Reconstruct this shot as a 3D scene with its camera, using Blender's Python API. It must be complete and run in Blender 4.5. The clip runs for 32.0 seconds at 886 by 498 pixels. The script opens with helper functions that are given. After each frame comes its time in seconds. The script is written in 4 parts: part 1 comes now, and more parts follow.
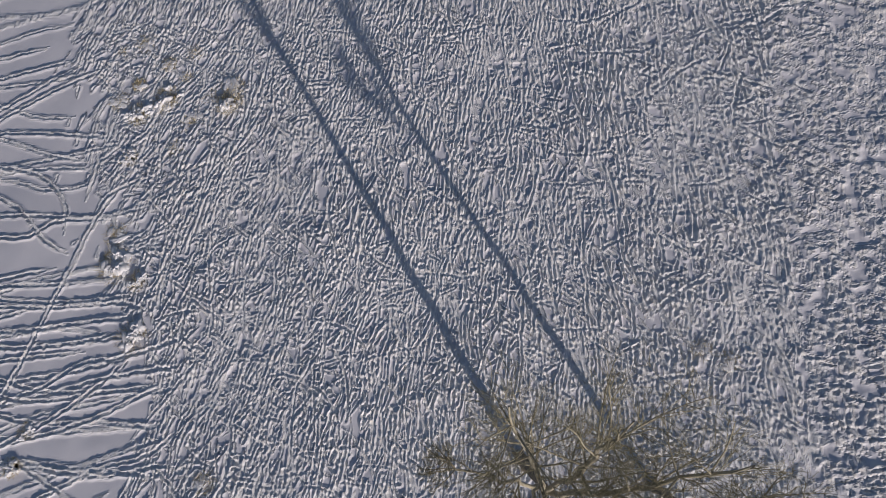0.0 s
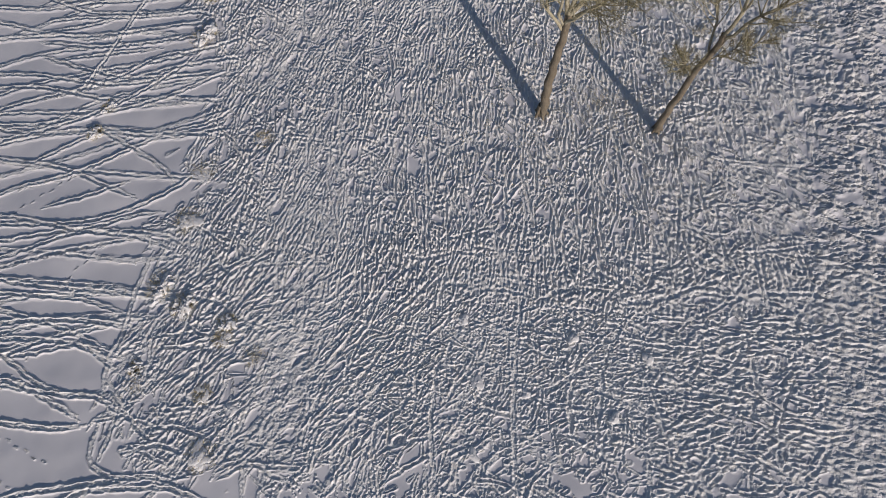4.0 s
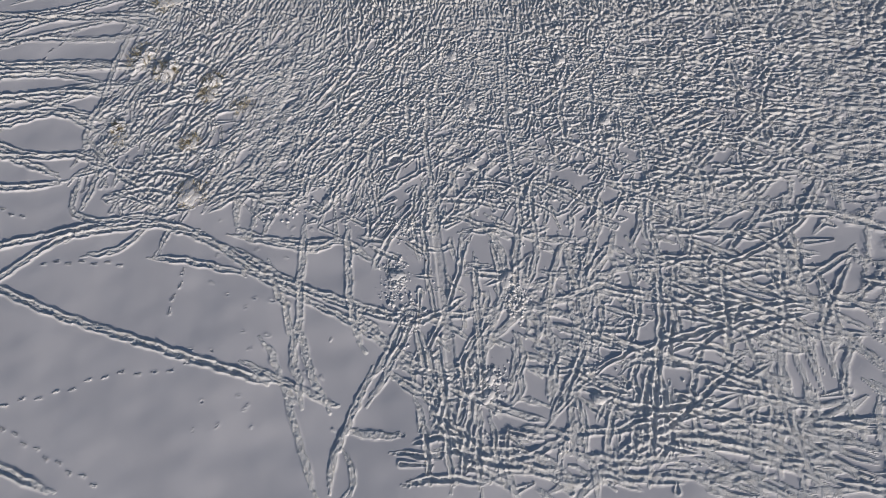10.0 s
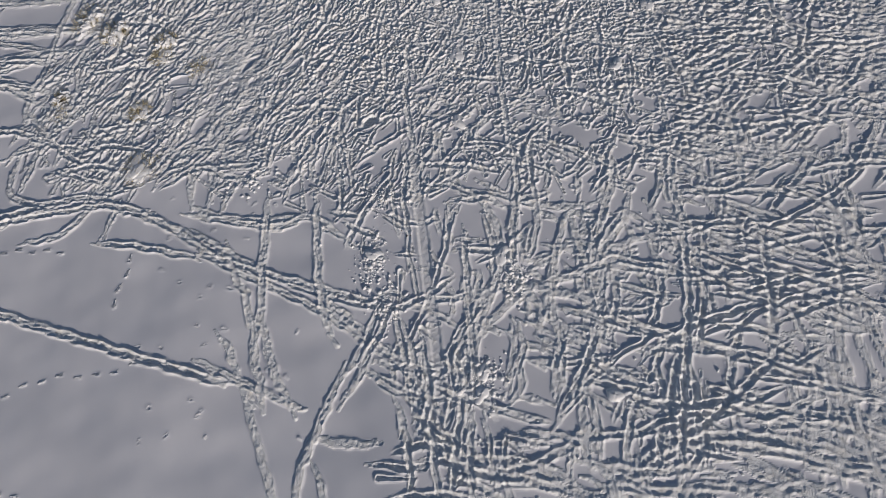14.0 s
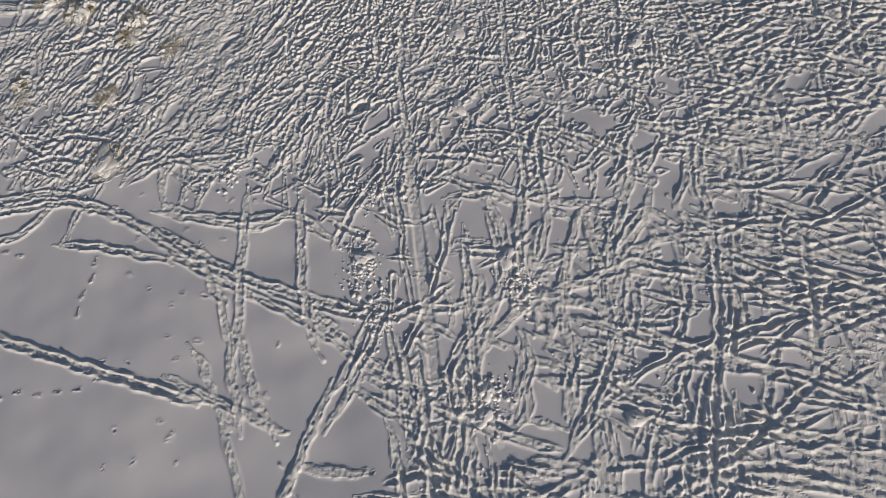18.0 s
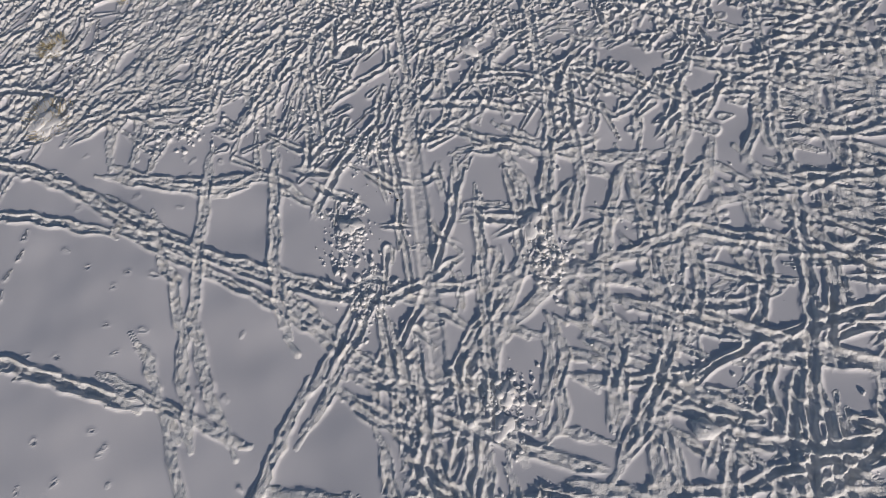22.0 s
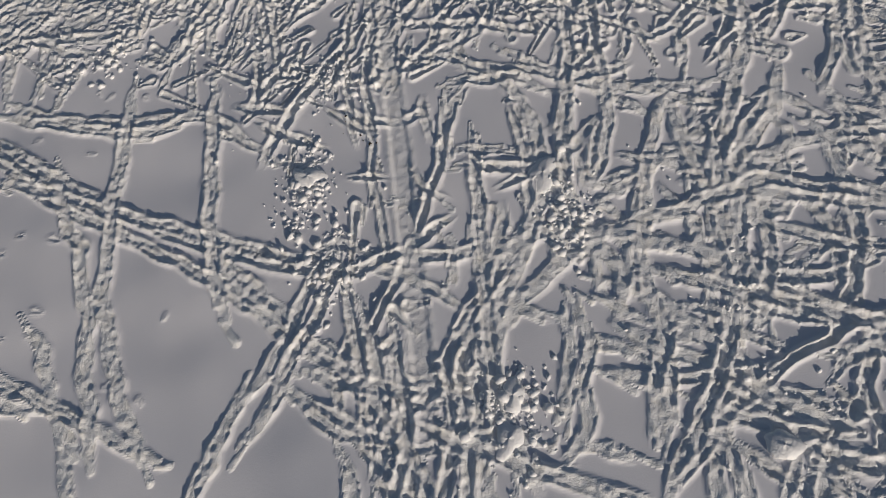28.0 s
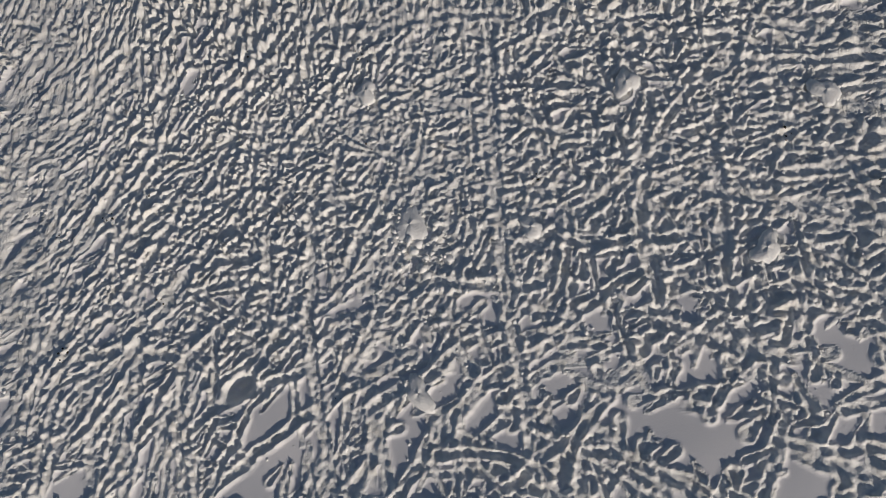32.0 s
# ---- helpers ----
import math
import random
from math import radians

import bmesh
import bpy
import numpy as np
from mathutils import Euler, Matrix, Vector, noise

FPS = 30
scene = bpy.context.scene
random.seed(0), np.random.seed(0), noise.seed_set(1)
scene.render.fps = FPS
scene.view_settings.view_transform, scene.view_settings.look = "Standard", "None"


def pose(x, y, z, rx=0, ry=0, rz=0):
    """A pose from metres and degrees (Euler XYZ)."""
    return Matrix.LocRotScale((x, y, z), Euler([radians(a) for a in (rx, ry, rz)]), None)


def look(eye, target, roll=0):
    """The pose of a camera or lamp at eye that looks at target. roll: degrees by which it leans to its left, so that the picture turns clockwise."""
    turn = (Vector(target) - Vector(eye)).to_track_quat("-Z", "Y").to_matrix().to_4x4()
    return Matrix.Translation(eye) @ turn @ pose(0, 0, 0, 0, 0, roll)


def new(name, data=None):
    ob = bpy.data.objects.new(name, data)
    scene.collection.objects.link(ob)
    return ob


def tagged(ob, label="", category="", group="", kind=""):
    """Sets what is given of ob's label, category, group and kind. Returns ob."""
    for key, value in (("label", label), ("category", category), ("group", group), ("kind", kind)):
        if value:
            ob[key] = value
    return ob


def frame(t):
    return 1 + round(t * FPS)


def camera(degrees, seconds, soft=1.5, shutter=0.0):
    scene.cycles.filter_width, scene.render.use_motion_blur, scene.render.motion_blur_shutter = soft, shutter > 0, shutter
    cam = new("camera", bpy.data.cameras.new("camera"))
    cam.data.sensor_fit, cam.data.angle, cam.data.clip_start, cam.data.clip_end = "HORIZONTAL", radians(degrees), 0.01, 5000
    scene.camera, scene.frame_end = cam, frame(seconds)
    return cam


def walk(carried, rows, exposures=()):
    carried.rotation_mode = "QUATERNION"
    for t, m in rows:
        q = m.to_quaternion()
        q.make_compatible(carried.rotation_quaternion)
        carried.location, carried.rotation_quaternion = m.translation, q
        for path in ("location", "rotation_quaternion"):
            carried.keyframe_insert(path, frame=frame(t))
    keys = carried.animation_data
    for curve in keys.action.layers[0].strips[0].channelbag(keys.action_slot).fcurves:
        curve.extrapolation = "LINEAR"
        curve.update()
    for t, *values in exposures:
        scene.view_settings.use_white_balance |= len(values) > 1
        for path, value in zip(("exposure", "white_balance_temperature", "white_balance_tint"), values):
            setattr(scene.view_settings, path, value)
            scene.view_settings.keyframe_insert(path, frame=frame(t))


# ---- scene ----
cam = camera(71.8, 32.0, soft=0.9)
# seconds, x, y, height, tilt from straight down, lean, turn
PATH = [
    (0, 0.97, 24.77, 30.66, 15.88, 6.95, 2.50),
    (0.5, 0.84, 22.53, 30.55, 15.93, 7.02, 2.55),
    (1, 0.71, 19.97, 30.45, 16.72, 6.85, 2.82),
    (1.5, 0.97, 17.78, 30.31, 17.39, 7.19, 3.28),
    (2, 1.00, 15.23, 30.35, 17.91, 7.16, 3.60),
    (2.5, 0.81, 13.15, 30.35, 17.68, 6.98, 3.74),
    (3, 0.94, 10.92, 29.89, 17.89, 7.36, 4.42),
    (3.5, 0.86, 7.95, 29.49, 18.95, 7.11, 4.94),
    (4, 0.76, 4.93, 29.15, 19.87, 6.81, 5.33),
    (4.5, 0.54, 1.45, 28.57, 21.60, 6.21, 5.34),
    (6.5, -1.73, -9.08, 28.79, 26.65, 1.29, 3.60),
    (7, -1.83, -9.31, 28.23, 25.85, 1.28, 3.01),
    (7.5, -1.68, -9.30, 27.59, 25.08, 1.73, 2.47),
    (8, -1.54, -9.41, 26.86, 24.67, 2.19, 1.92),
    (8.5, -1.38, -9.32, 26.18, 24.04, 2.64, 1.34),
    (9, -0.88, -9.28, 25.24, 23.85, 3.70, 1.26),
    (9.5, -0.61, -9.20, 24.58, 23.52, 4.26, 1.20),
    (10, -0.46, -9.12, 24.04, 23.24, 4.56, 1.05),
    (10.5, -0.27, -8.94, 23.91, 22.82, 4.81, 1.10),
    (11, -0.13, -8.87, 23.84, 22.62, 4.95, 1.09),
    (11.5, -0.02, -8.82, 23.46, 22.57, 5.19, 1.09),
    (12, 0.13, -8.69, 22.97, 22.42, 5.53, 1.06),
    (12.5, 0.33, -8.59, 22.42, 22.35, 6.03, 1.11),
    (13, 0.48, -8.47, 21.89, 22.33, 6.43, 1.18),
    (13.5, 0.55, -8.30, 21.16, 22.27, 6.70, 1.03),
    (14, 0.59, -8.03, 20.11, 21.89, 7.18, 0.16),
    (14.5, 0.65, -7.65, 19.04, 21.15, 7.68, -0.65),
    (16.5, 0.66, -6.92, 18.10, 20.81, 7.66, -0.05),
    (17, 0.59, -6.77, 18.04, 20.59, 7.57, -0.05),
    (17.5, 0.56, -6.65, 18.07, 20.37, 7.63, 0.03),
    (18, 0.54, -6.56, 18.14, 20.23, 7.65, 0.11),
    (18.5, 0.47, -6.54, 18.19, 20.21, 7.61, 0.13),
    (19, 0.40, -6.58, 18.16, 20.45, 7.66, 0.25),
    (19.5, 0.31, -6.62, 17.63, 20.87, 7.75, 0.23),
    (20, 0.17, -6.58, 16.81, 21.04, 7.69, 0.21),
    (20.5, 0.00, -6.59, 15.94, 21.45, 7.60, 0.20),
    (21, 0.02, -6.61, 15.17, 21.90, 7.98, 0.27),
    (21.5, 0.05, -6.47, 14.57, 21.75, 8.31, 0.34),
    (22, 0.04, -6.38, 13.98, 21.80, 8.46, 0.38),
    (22.5, 0.02, -6.25, 13.55, 21.54, 8.50, 0.39),
    (23, -0.01, -6.14, 13.40, 21.32, 8.46, 0.31),
    (23.5, 0.00, -6.03, 13.44, 21.13, 8.43, 0.33),
    (24, -0.02, -5.96, 13.53, 21.03, 8.31, 0.25),
    (24.5, 0.00, -5.90, 13.24, 21.15, 8.52, 0.30),
    (25, -0.01, -5.83, 12.53, 21.22, 8.84, 0.34),
    (25.5, -0.06, -5.76, 11.85, 21.15, 8.96, 0.36),
    (26, -0.08, -5.72, 11.59, 20.99, 9.04, 0.39),
    (26.5, -0.20, -5.79, 11.54, 21.38, 8.37, 0.34),
    (28.5, -0.43, -5.41, 10.32, 20.59, 7.28, 0.21),
    (29, -0.48, -4.75, 10.42, 20.88, 6.95, -0.40),
    (29.5, -0.57, -3.75, 10.58, 21.00, 6.45, -1.37),
    (30, -0.52, -2.49, 10.68, 21.14, 5.92, -1.26),
    (30.5, -0.33, -0.83, 10.94, 19.93, 6.20, -1.62),
    (31, 0.03, 1.10, 11.02, 18.36, 7.12, -1.66),
    (31.5, 0.57, 3.06, 11.05, 16.53, 8.95, -2.05),
    (32, 1.06, 4.82, 11.00, 15.66, 10.53, -2.73),
]
walk(cam, [(t, pose(x, y, z, rx, ry, rz)) for t, x, y, z, rx, ry, rz in PATH], exposures=[(0.0, 0.01, 5810, 19), (2.0, 0.11, 5940, 18), (4.0, 0.07, 5940, 17), (7.0, -0.05, 5820, 14), (9.0, -0.05, 5860, 15), (14.5, -0.03, 5890, 15), (17.0, -0.03, 6290, 14), (19.2, -0.03, 6290, 14), (20.2, -0.06, 6090, 15), (21.5, -0.06, 5960, 16), (26.0, -0.06, 6090, 15), (29.0, -0.14, 6190, 13), (32.0, -0.17, 6190, 13)])

# ---- light: low winter sun, clear sky ----
SUN_EL, SHADOW_AZ = radians(15.4), radians(123.6)
to_sun = Vector((-math.cos(SHADOW_AZ) * math.cos(SUN_EL), -math.sin(SHADOW_AZ) * math.cos(SUN_EL), math.sin(SUN_EL)))
world = bpy.data.worlds.new("winter_sky")
scene.world = world
world.use_nodes = True
wn = world.node_tree
sky = wn.nodes.new("ShaderNodeTexSky")
sky.sky_type = "NISHITA"
sky.sun_disc = False
sky.sun_elevation = SUN_EL
sky.sun_rotation = math.atan2(to_sun.x, to_sun.y)
wn.links.new(sky.outputs["Color"], wn.nodes["Background"].inputs["Color"])
wn.nodes["Background"].inputs["Strength"].default_value = 0.046
sun_data = bpy.data.lights.new("sun", "SUN")
sun_data.energy, sun_data.angle, sun_data.color = 3.25, radians(0.55), (1.0, 0.88, 0.71)
sun = new("sun", sun_data)
sun.matrix_world = look(tuple(to_sun * 60), (0, 0, 0))

# ---- materials ----


def material(name, rough=0.8):
    m = bpy.data.materials.new(name)
    m.use_nodes = True
    b = m.node_tree.nodes["Principled BSDF"]
    b.inputs["Roughness"].default_value = rough
    return m, m.node_tree, b


def noise_node(nt, scale, detail=4.0, rough=0.55, coord="Object"):
    tc = nt.nodes.new("ShaderNodeTexCoord")
    n = nt.nodes.new("ShaderNodeTexNoise")
    n.inputs["Scale"].default_value, n.inputs["Detail"].default_value, n.inputs["Roughness"].default_value = scale, detail, rough
    nt.links.new(tc.outputs[coord], n.inputs["Vector"])
    return n.outputs["Fac"]


def ramp(nt, fac, stops):
    r = nt.nodes.new("ShaderNodeValToRGB")
    e = r.color_ramp.elements
    while len(e) < len(stops):
        e.new(0.5)
    for el, (p, c) in zip(e, stops):
        el.position, el.color = p, (*c, 1)
    nt.links.new(fac, r.inputs["Fac"])
    return r.outputs["Color"]


def mix(nt, fac, a, b, kind="MIX"):
    m = nt.nodes.new("ShaderNodeMix")
    m.data_type, m.blend_type = "RGBA", kind
    for sock, val in ((m.inputs[0], fac), (m.inputs[6], a), (m.inputs[7], b)):
        if isinstance(val, (int, float)):
            sock.default_value = val
        elif isinstance(val, tuple):
            sock.default_value = (*val, 1)
        else:
            nt.links.new(val, sock)
    return m.outputs[2]


def bump(nt, bsdf, height, strength, distance):
    b = nt.nodes.new("ShaderNodeBump")
    b.inputs["Strength"].default_value, b.inputs["Distance"].default_value = strength, distance
    nt.links.new(height, b.inputs["Height"])
    nt.links.new(b.outputs["Normal"], bsdf.inputs["Normal"])


def two_scale(name, dark, light, big, small, rough=0.85, relief=0.01):
    m, nt, b = material(name, rough)
    a, c = noise_node(nt, big), noise_node(nt, small, 6.0)
    col = mix(nt, 0.5, ramp(nt, a, [(0.3, dark), (0.7, light)]), ramp(nt, c, [(0.3, dark), (0.7, light)]))
    nt.links.new(col, b.inputs["Base Color"])
    bump(nt, b, c, 0.6, relief)
    return m


def snow_material():
    m, nt, b = material("snow", 0.62)
    broad, mid, fine = noise_node(nt, 0.35, 3.0), noise_node(nt, 3.0, 4.0), noise_node(nt, 32.0, 5.0, 0.6)
    crust = ramp(nt, broad, [(0.3, (0.755, 0.75, 0.78)), (0.7, (0.815, 0.81, 0.84))])
    churned = ramp(nt, broad, [(0.3, (0.90, 0.90, 0.89)), (0.7, (0.95, 0.945, 0.93))])
    worn = nt.nodes.new("ShaderNodeAttribute")
    worn.attribute_name = "trodden"
    white = mix(nt, worn.outputs["Fac"], crust, churned)
    stain = ramp(nt, mid, [(0.48, (1.0, 1.0, 1.0)), (0.85, (0.84, 0.81, 0.75))])
    dirty = mix(nt, worn.outputs["Fac"], (1.0, 1.0, 1.0), stain)
    nt.links.new(mix(nt, 1.0, white, dirty, "MULTIPLY"), b.inputs["Base Color"])
    b.inputs["Specular IOR Level"].default_value = 0.3
    # short drag marks, too fine for the sheet itself: two sets of stretched ridges
    tc = nt.nodes.new("ShaderNodeTexCoord")
    sets = []
    for turn, across, along in ((0.12, 11.0, 2.8), (1.25, 10.0, 2.6)):
        mp = nt.nodes.new("ShaderNodeMapping")
        mp.inputs["Rotation"].default_value = (0, 0, turn)
        mp.inputs["Scale"].default_value = (across, along, 1.0)
        nz = nt.nodes.new("ShaderNodeTexNoise")
        nz.inputs["Scale"].default_value, nz.inputs["Detail"].default_value, nz.inputs["Roughness"].default_value = 1.0, 3.0, 0.6
        nz.inputs["Distortion"].default_value = 0.6
        nt.links.new(tc.outputs["Object"], mp.inputs["Vector"])
        nt.links.new(mp.outputs["Vector"], nz.inputs["Vector"])
        sets.append(nz.outputs["Fac"])
    both = nt.nodes.new("ShaderNodeMath")
    both.operation = "MAXIMUM"
    nt.links.new(sets[0], both.inputs[0])
    nt.links.new(sets[1], both.inputs[1])
    grain = nt.nodes.new("ShaderNodeAttribute")
    grain.attribute_name = "grain"
    marks = nt.nodes.new("ShaderNodeMath")
    marks.operation = "MULTIPLY"
    nt.links.new(both.outputs[0], marks.inputs[0])
    nt.links.new(grain.outputs["Fac"], marks.inputs[1])
    total = nt.nodes.new("ShaderNodeMath")
    total.operation = "MULTIPLY_ADD"
    nt.links.new(marks.outputs[0], total.inputs[0])
    total.inputs[1].default_value = 2.2
    crumb = nt.nodes.new("ShaderNodeMapRange")
    crumb.inputs["To Min"].default_value, crumb.inputs["To Max"].default_value = 0.12, 0.68
    nt.links.new(worn.outputs["Fac"], crumb.inputs["Value"])
    crust_grain = nt.nodes.new("ShaderNodeMath")
    crust_grain.operation = "MULTIPLY"
    nt.links.new(fine, crust_grain.inputs[0])
    nt.links.new(crumb.outputs[0], crust_grain.inputs[1])
    nt.links.new(crust_grain.outputs[0], total.inputs[2])
    bump(nt, b, total.outputs[0], 0.9, 0.030)
    return m


SNOW = snow_material()
CLOD = two_scale("broken_snow", (0.82, 0.82, 0.825), (0.89, 0.89, 0.89), 3.0, 25.0, 0.65, 0.02)
BARK = two_scale("grey_bark", (0.10, 0.082, 0.058), (0.23, 0.195, 0.145), 2.0, 14.0, 0.9, 0.03)
LIMB = two_scale("pale_limb_bark", (0.27, 0.245, 0.17), (0.46, 0.42, 0.31), 2.0, 18.0, 0.85, 0.015)
TWIG = two_scale("olive_twig_bark", (0.18, 0.162, 0.092), (0.34, 0.31, 0.19), 1.0, 9.0, 0.8, 0.004)
STRAW = two_scale("dry_straw", (0.42, 0.34, 0.17), (0.64, 0.55, 0.33), 3.0, 20.0, 0.85, 0.004)
BRUSH = two_scale("sagebrush_wood", (0.025, 0.022, 0.015), (0.08, 0.07, 0.045), 5.0, 30.0, 0.9, 0.01)
DUNG = two_scale("dung", (0.018, 0.014, 0.010), (0.045, 0.034, 0.022), 10.0, 60.0, 0.8, 0.005)


def part(name, mesh, mat, parent=None, label=""):
    if isinstance(mesh, bmesh.types.BMesh):
        bm, mesh = mesh, bpy.data.meshes.new(name)
        bm.to_mesh(mesh)
        bm.free()
    if mat and not mesh.materials:
        mesh.materials.append(mat)
    ob = new(name, mesh)
    ob.parent = parent
    if label:
        tagged(ob, label)
    return ob


def mesh_from(name, verts, faces, smooth=True):
    me = bpy.data.meshes.new(name)
    verts = np.asarray(verts, np.float32)
    me.vertices.add(len(verts))
    me.vertices.foreach_set("co", verts.ravel())
    sizes = np.array([len(f) for f in faces], np.int32) if not isinstance(faces, np.ndarray) else np.full(len(faces), faces.shape[1], np.int32)
    flat = faces.ravel() if isinstance(faces, np.ndarray) else np.concatenate([np.asarray(f) for f in faces])
    me.loops.add(int(sizes.sum()))
    me.loops.foreach_set("vertex_index", flat.astype(np.int32))
    me.polygons.add(len(sizes))
    me.polygons.foreach_set("loop_start", np.concatenate([[0], np.cumsum(sizes)[:-1]]).astype(np.int32))
    me.polygons.foreach_set("use_smooth", np.full(len(sizes), smooth))
    me.update(calc_edges=True)
    return me

# ---- ground: one sheet of snow, fine under the flight, coarse to the horizon ----
def steps(spans):
    out = [spans[0][0]]
    for a, b, d in spans:
        n = max(1, round((b - a) / d))
        out += list(np.linspace(a, b, n + 1)[1:])
    return np.array(out)


XS = steps([(-1500, -300, 300), (-300, -60, 40), (-60, -44, 2.0), (-44, -36, 0.25), (-36, -27, 0.11), (-27, -20, 0.065), (-20, -9.5, 0.055), (-9.5, 6.5, 0.033), (6.5, 14, 0.06), (14, 23, 0.11), (23, 40, 1.0), (40, 300, 40), (300, 1500, 300)])
YS = steps([(-1500, -300, 300), (-300, -40, 40), (-40, -14, 2.0), (-14, -9.5, 0.1), (-9.5, -6.0, 0.045), (-6.0, 12.5, 0.033), (12.5, 20, 0.055), (20, 34, 0.06), (34, 48, 0.08), (48, 57, 0.16), (57, 80, 1.5), (80, 300, 40), (300, 1500, 300)])
GX, GY = np.meshgrid(XS, YS, indexing="ij")
H = np.zeros_like(GX)
TROD = np.zeros_like(GX)
rng = np.random.default_rng(7)


def waves(x, y, scale, seed, octaves=3):
    """A smooth field about 0 with amplitude about 1."""
    r = np.random.default_rng(seed)
    out = 0.0 * x
    for o in range(octaves):
        for _ in range(5):
            a, p, k = r.uniform(0, 2 * math.pi), r.uniform(0, 2 * math.pi), r.uniform(0.7, 1.4) * 2 * math.pi / (scale / 2**o)
            out = out + np.sin(k * (x * math.cos(a) + y * math.sin(a)) + p) * 0.5**o
    return out / 3.0


def lumps(x, y, cell, seed):
    """Value noise, 0 to 1, with lumps about one cell wide."""
    r = np.random.default_rng(seed).random((256, 256))
    u, v = x / cell, y / cell
    i, j = np.floor(u).astype(int), np.floor(v).astype(int)
    fu, fv = u - i, v - j
    fu, fv = fu * fu * (3 - 2 * fu), fv * fv * (3 - 2 * fv)
    i, j, i1, j1 = i % 256, j % 256, (i + 1) % 256, (j + 1) % 256
    return (r[i, j] * (1 - fu) + r[i1, j] * fu) * (1 - fv) + (r[i, j1] * (1 - fu) + r[i1, j1] * fu) * fv


near = np.clip(1.2 - np.hypot(GX, GY - 15) / 60.0, 0, 1)
BASE = near * (0.05 * waves(GX, GY, 9.0, 1) + 0.010 * waves(GX, GY, 2.2, 2, 2))
H += BASE
RAG = 0.6 * lumps(GX, GY, 0.16, 31) + 0.4 * lumps(GX, GY, 0.075, 32)
COARSE = lumps(GX, GY, 0.42, 34)


def window(x, y, r):
    return slice(*np.searchsorted(XS, (x - r, x + r))), slice(*np.searchsorted(YS, (y - r, y + r)))


def lip(x, y, width, least=0.28):
    """How wide the thrown-up lip of a mark is, for its own width: never finer than the sheet."""
    i, j = min(np.searchsorted(XS, x), len(XS) - 2), min(np.searchsorted(YS, y), len(YS) - 2)
    return min(0.8, max(least, 0.6 * max(XS[i + 1] - XS[i], YS[j + 1] - YS[j]) / width))


def thin(x, y):
    """The snow lies thin where the herd spread out, so marks there are shallow."""
    return float(max(0.64 + 0.36 * min(max((y - 10) / 6, 0), 1), 0.82 * min(max((-9 - x) / 5, 0), 1)))


def groove(x, y, ang, length, width, depth, rim=0.5, strength=1.0, taper=0.0, mark=1.0):
    """One hoof's drag mark: a trough pressed over what was there, with snow thrown up along its sides."""
    wx, wy = window(x, y, length / 2 + 2.6 * width)
    if wx.stop - wx.start < 2 or wy.stop - wy.start < 2:
        return
    depth = depth * thin(x, y)
    dx, dy = GX[wx, wy] - x, GY[wx, wy] - y
    c, s = math.cos(ang), math.sin(ang)
    s_along, v = c * dx + s * dy, np.abs(c * dy - s * dx)
    over = np.maximum(np.abs(s_along) - length / 2, 0)
    width = width * (1.0 - taper * np.clip(0.5 - s_along / length, 0, 1))
    rag = RAG[wx, wy]
    d = np.sqrt(v * v + over * over) / width * (0.90 + 0.20 * rag)
    inside = np.clip(1 - d * d, 0, 1)
    e = lip(x, y, float(np.mean(width)))
    edge = np.exp(-(((d - 0.95 - e) / e) ** 2)) * rim * depth * (0.65 + 0.7 * rag)
    h = H[wx, wy]
    H[wx, wy] = h + (-depth * (0.7 + 0.6 * rag) - h * 0.6) * inside * strength + edge * (1 - inside)
    TROD[wx, wy] = np.maximum(TROD[wx, wy], mark * np.clip((1.55 - d) * 2.5, 0, 1))


def press(x, y, rx, ry, ang, height):
    """A smooth oval bed (negative height) or mound."""
    wx, wy = window(x, y, 1.8 * max(rx, ry))
    dx, dy = GX[wx, wy] - x, GY[wx, wy] - y
    c, s = math.cos(ang), math.sin(ang)
    d = np.hypot((c * dx + s * dy) / rx, (c * dy - s * dx) / ry)
    k = np.clip(1.6 - d * 1.1, 0, 1)
    k = k * k * (3 - 2 * k)
    H[wx, wy] += (height - H[wx, wy] * 0.7) * k + abs(height) * 0.25 * np.exp(-(((d - 1.35) / 0.2) ** 2)) * (height < 0)


def spline(pts, step):
    """Evenly spaced places and headings along a smooth line through the points."""
    p = np.array([pts[0], *pts, pts[-1]], float)
    a, b, c, d = (p[k : len(p) - 3 + k, None] for k in range(4))
    t = np.linspace(0, 1, 10, endpoint=False)[None, :, None]
    out = 0.5 * (2 * b + (c - a) * t + (2 * a - 5 * b + 4 * c - d) * t * t + (3 * b - a - 3 * c + d) * t**3)
    out = np.concatenate([out.reshape(-1, 2), p[-2:-1]])
    far = np.concatenate([[0], np.cumsum(np.hypot(*np.diff(out, axis=0).T))])
    s = np.arange(0, far[-1], step)
    x, y = np.interp(s, far, out[:, 0]), np.interp(s, far, out[:, 1])
    return x, y, np.arctan2(np.gradient(y), np.gradient(x)) if len(s) > 1 else np.zeros(len(s))


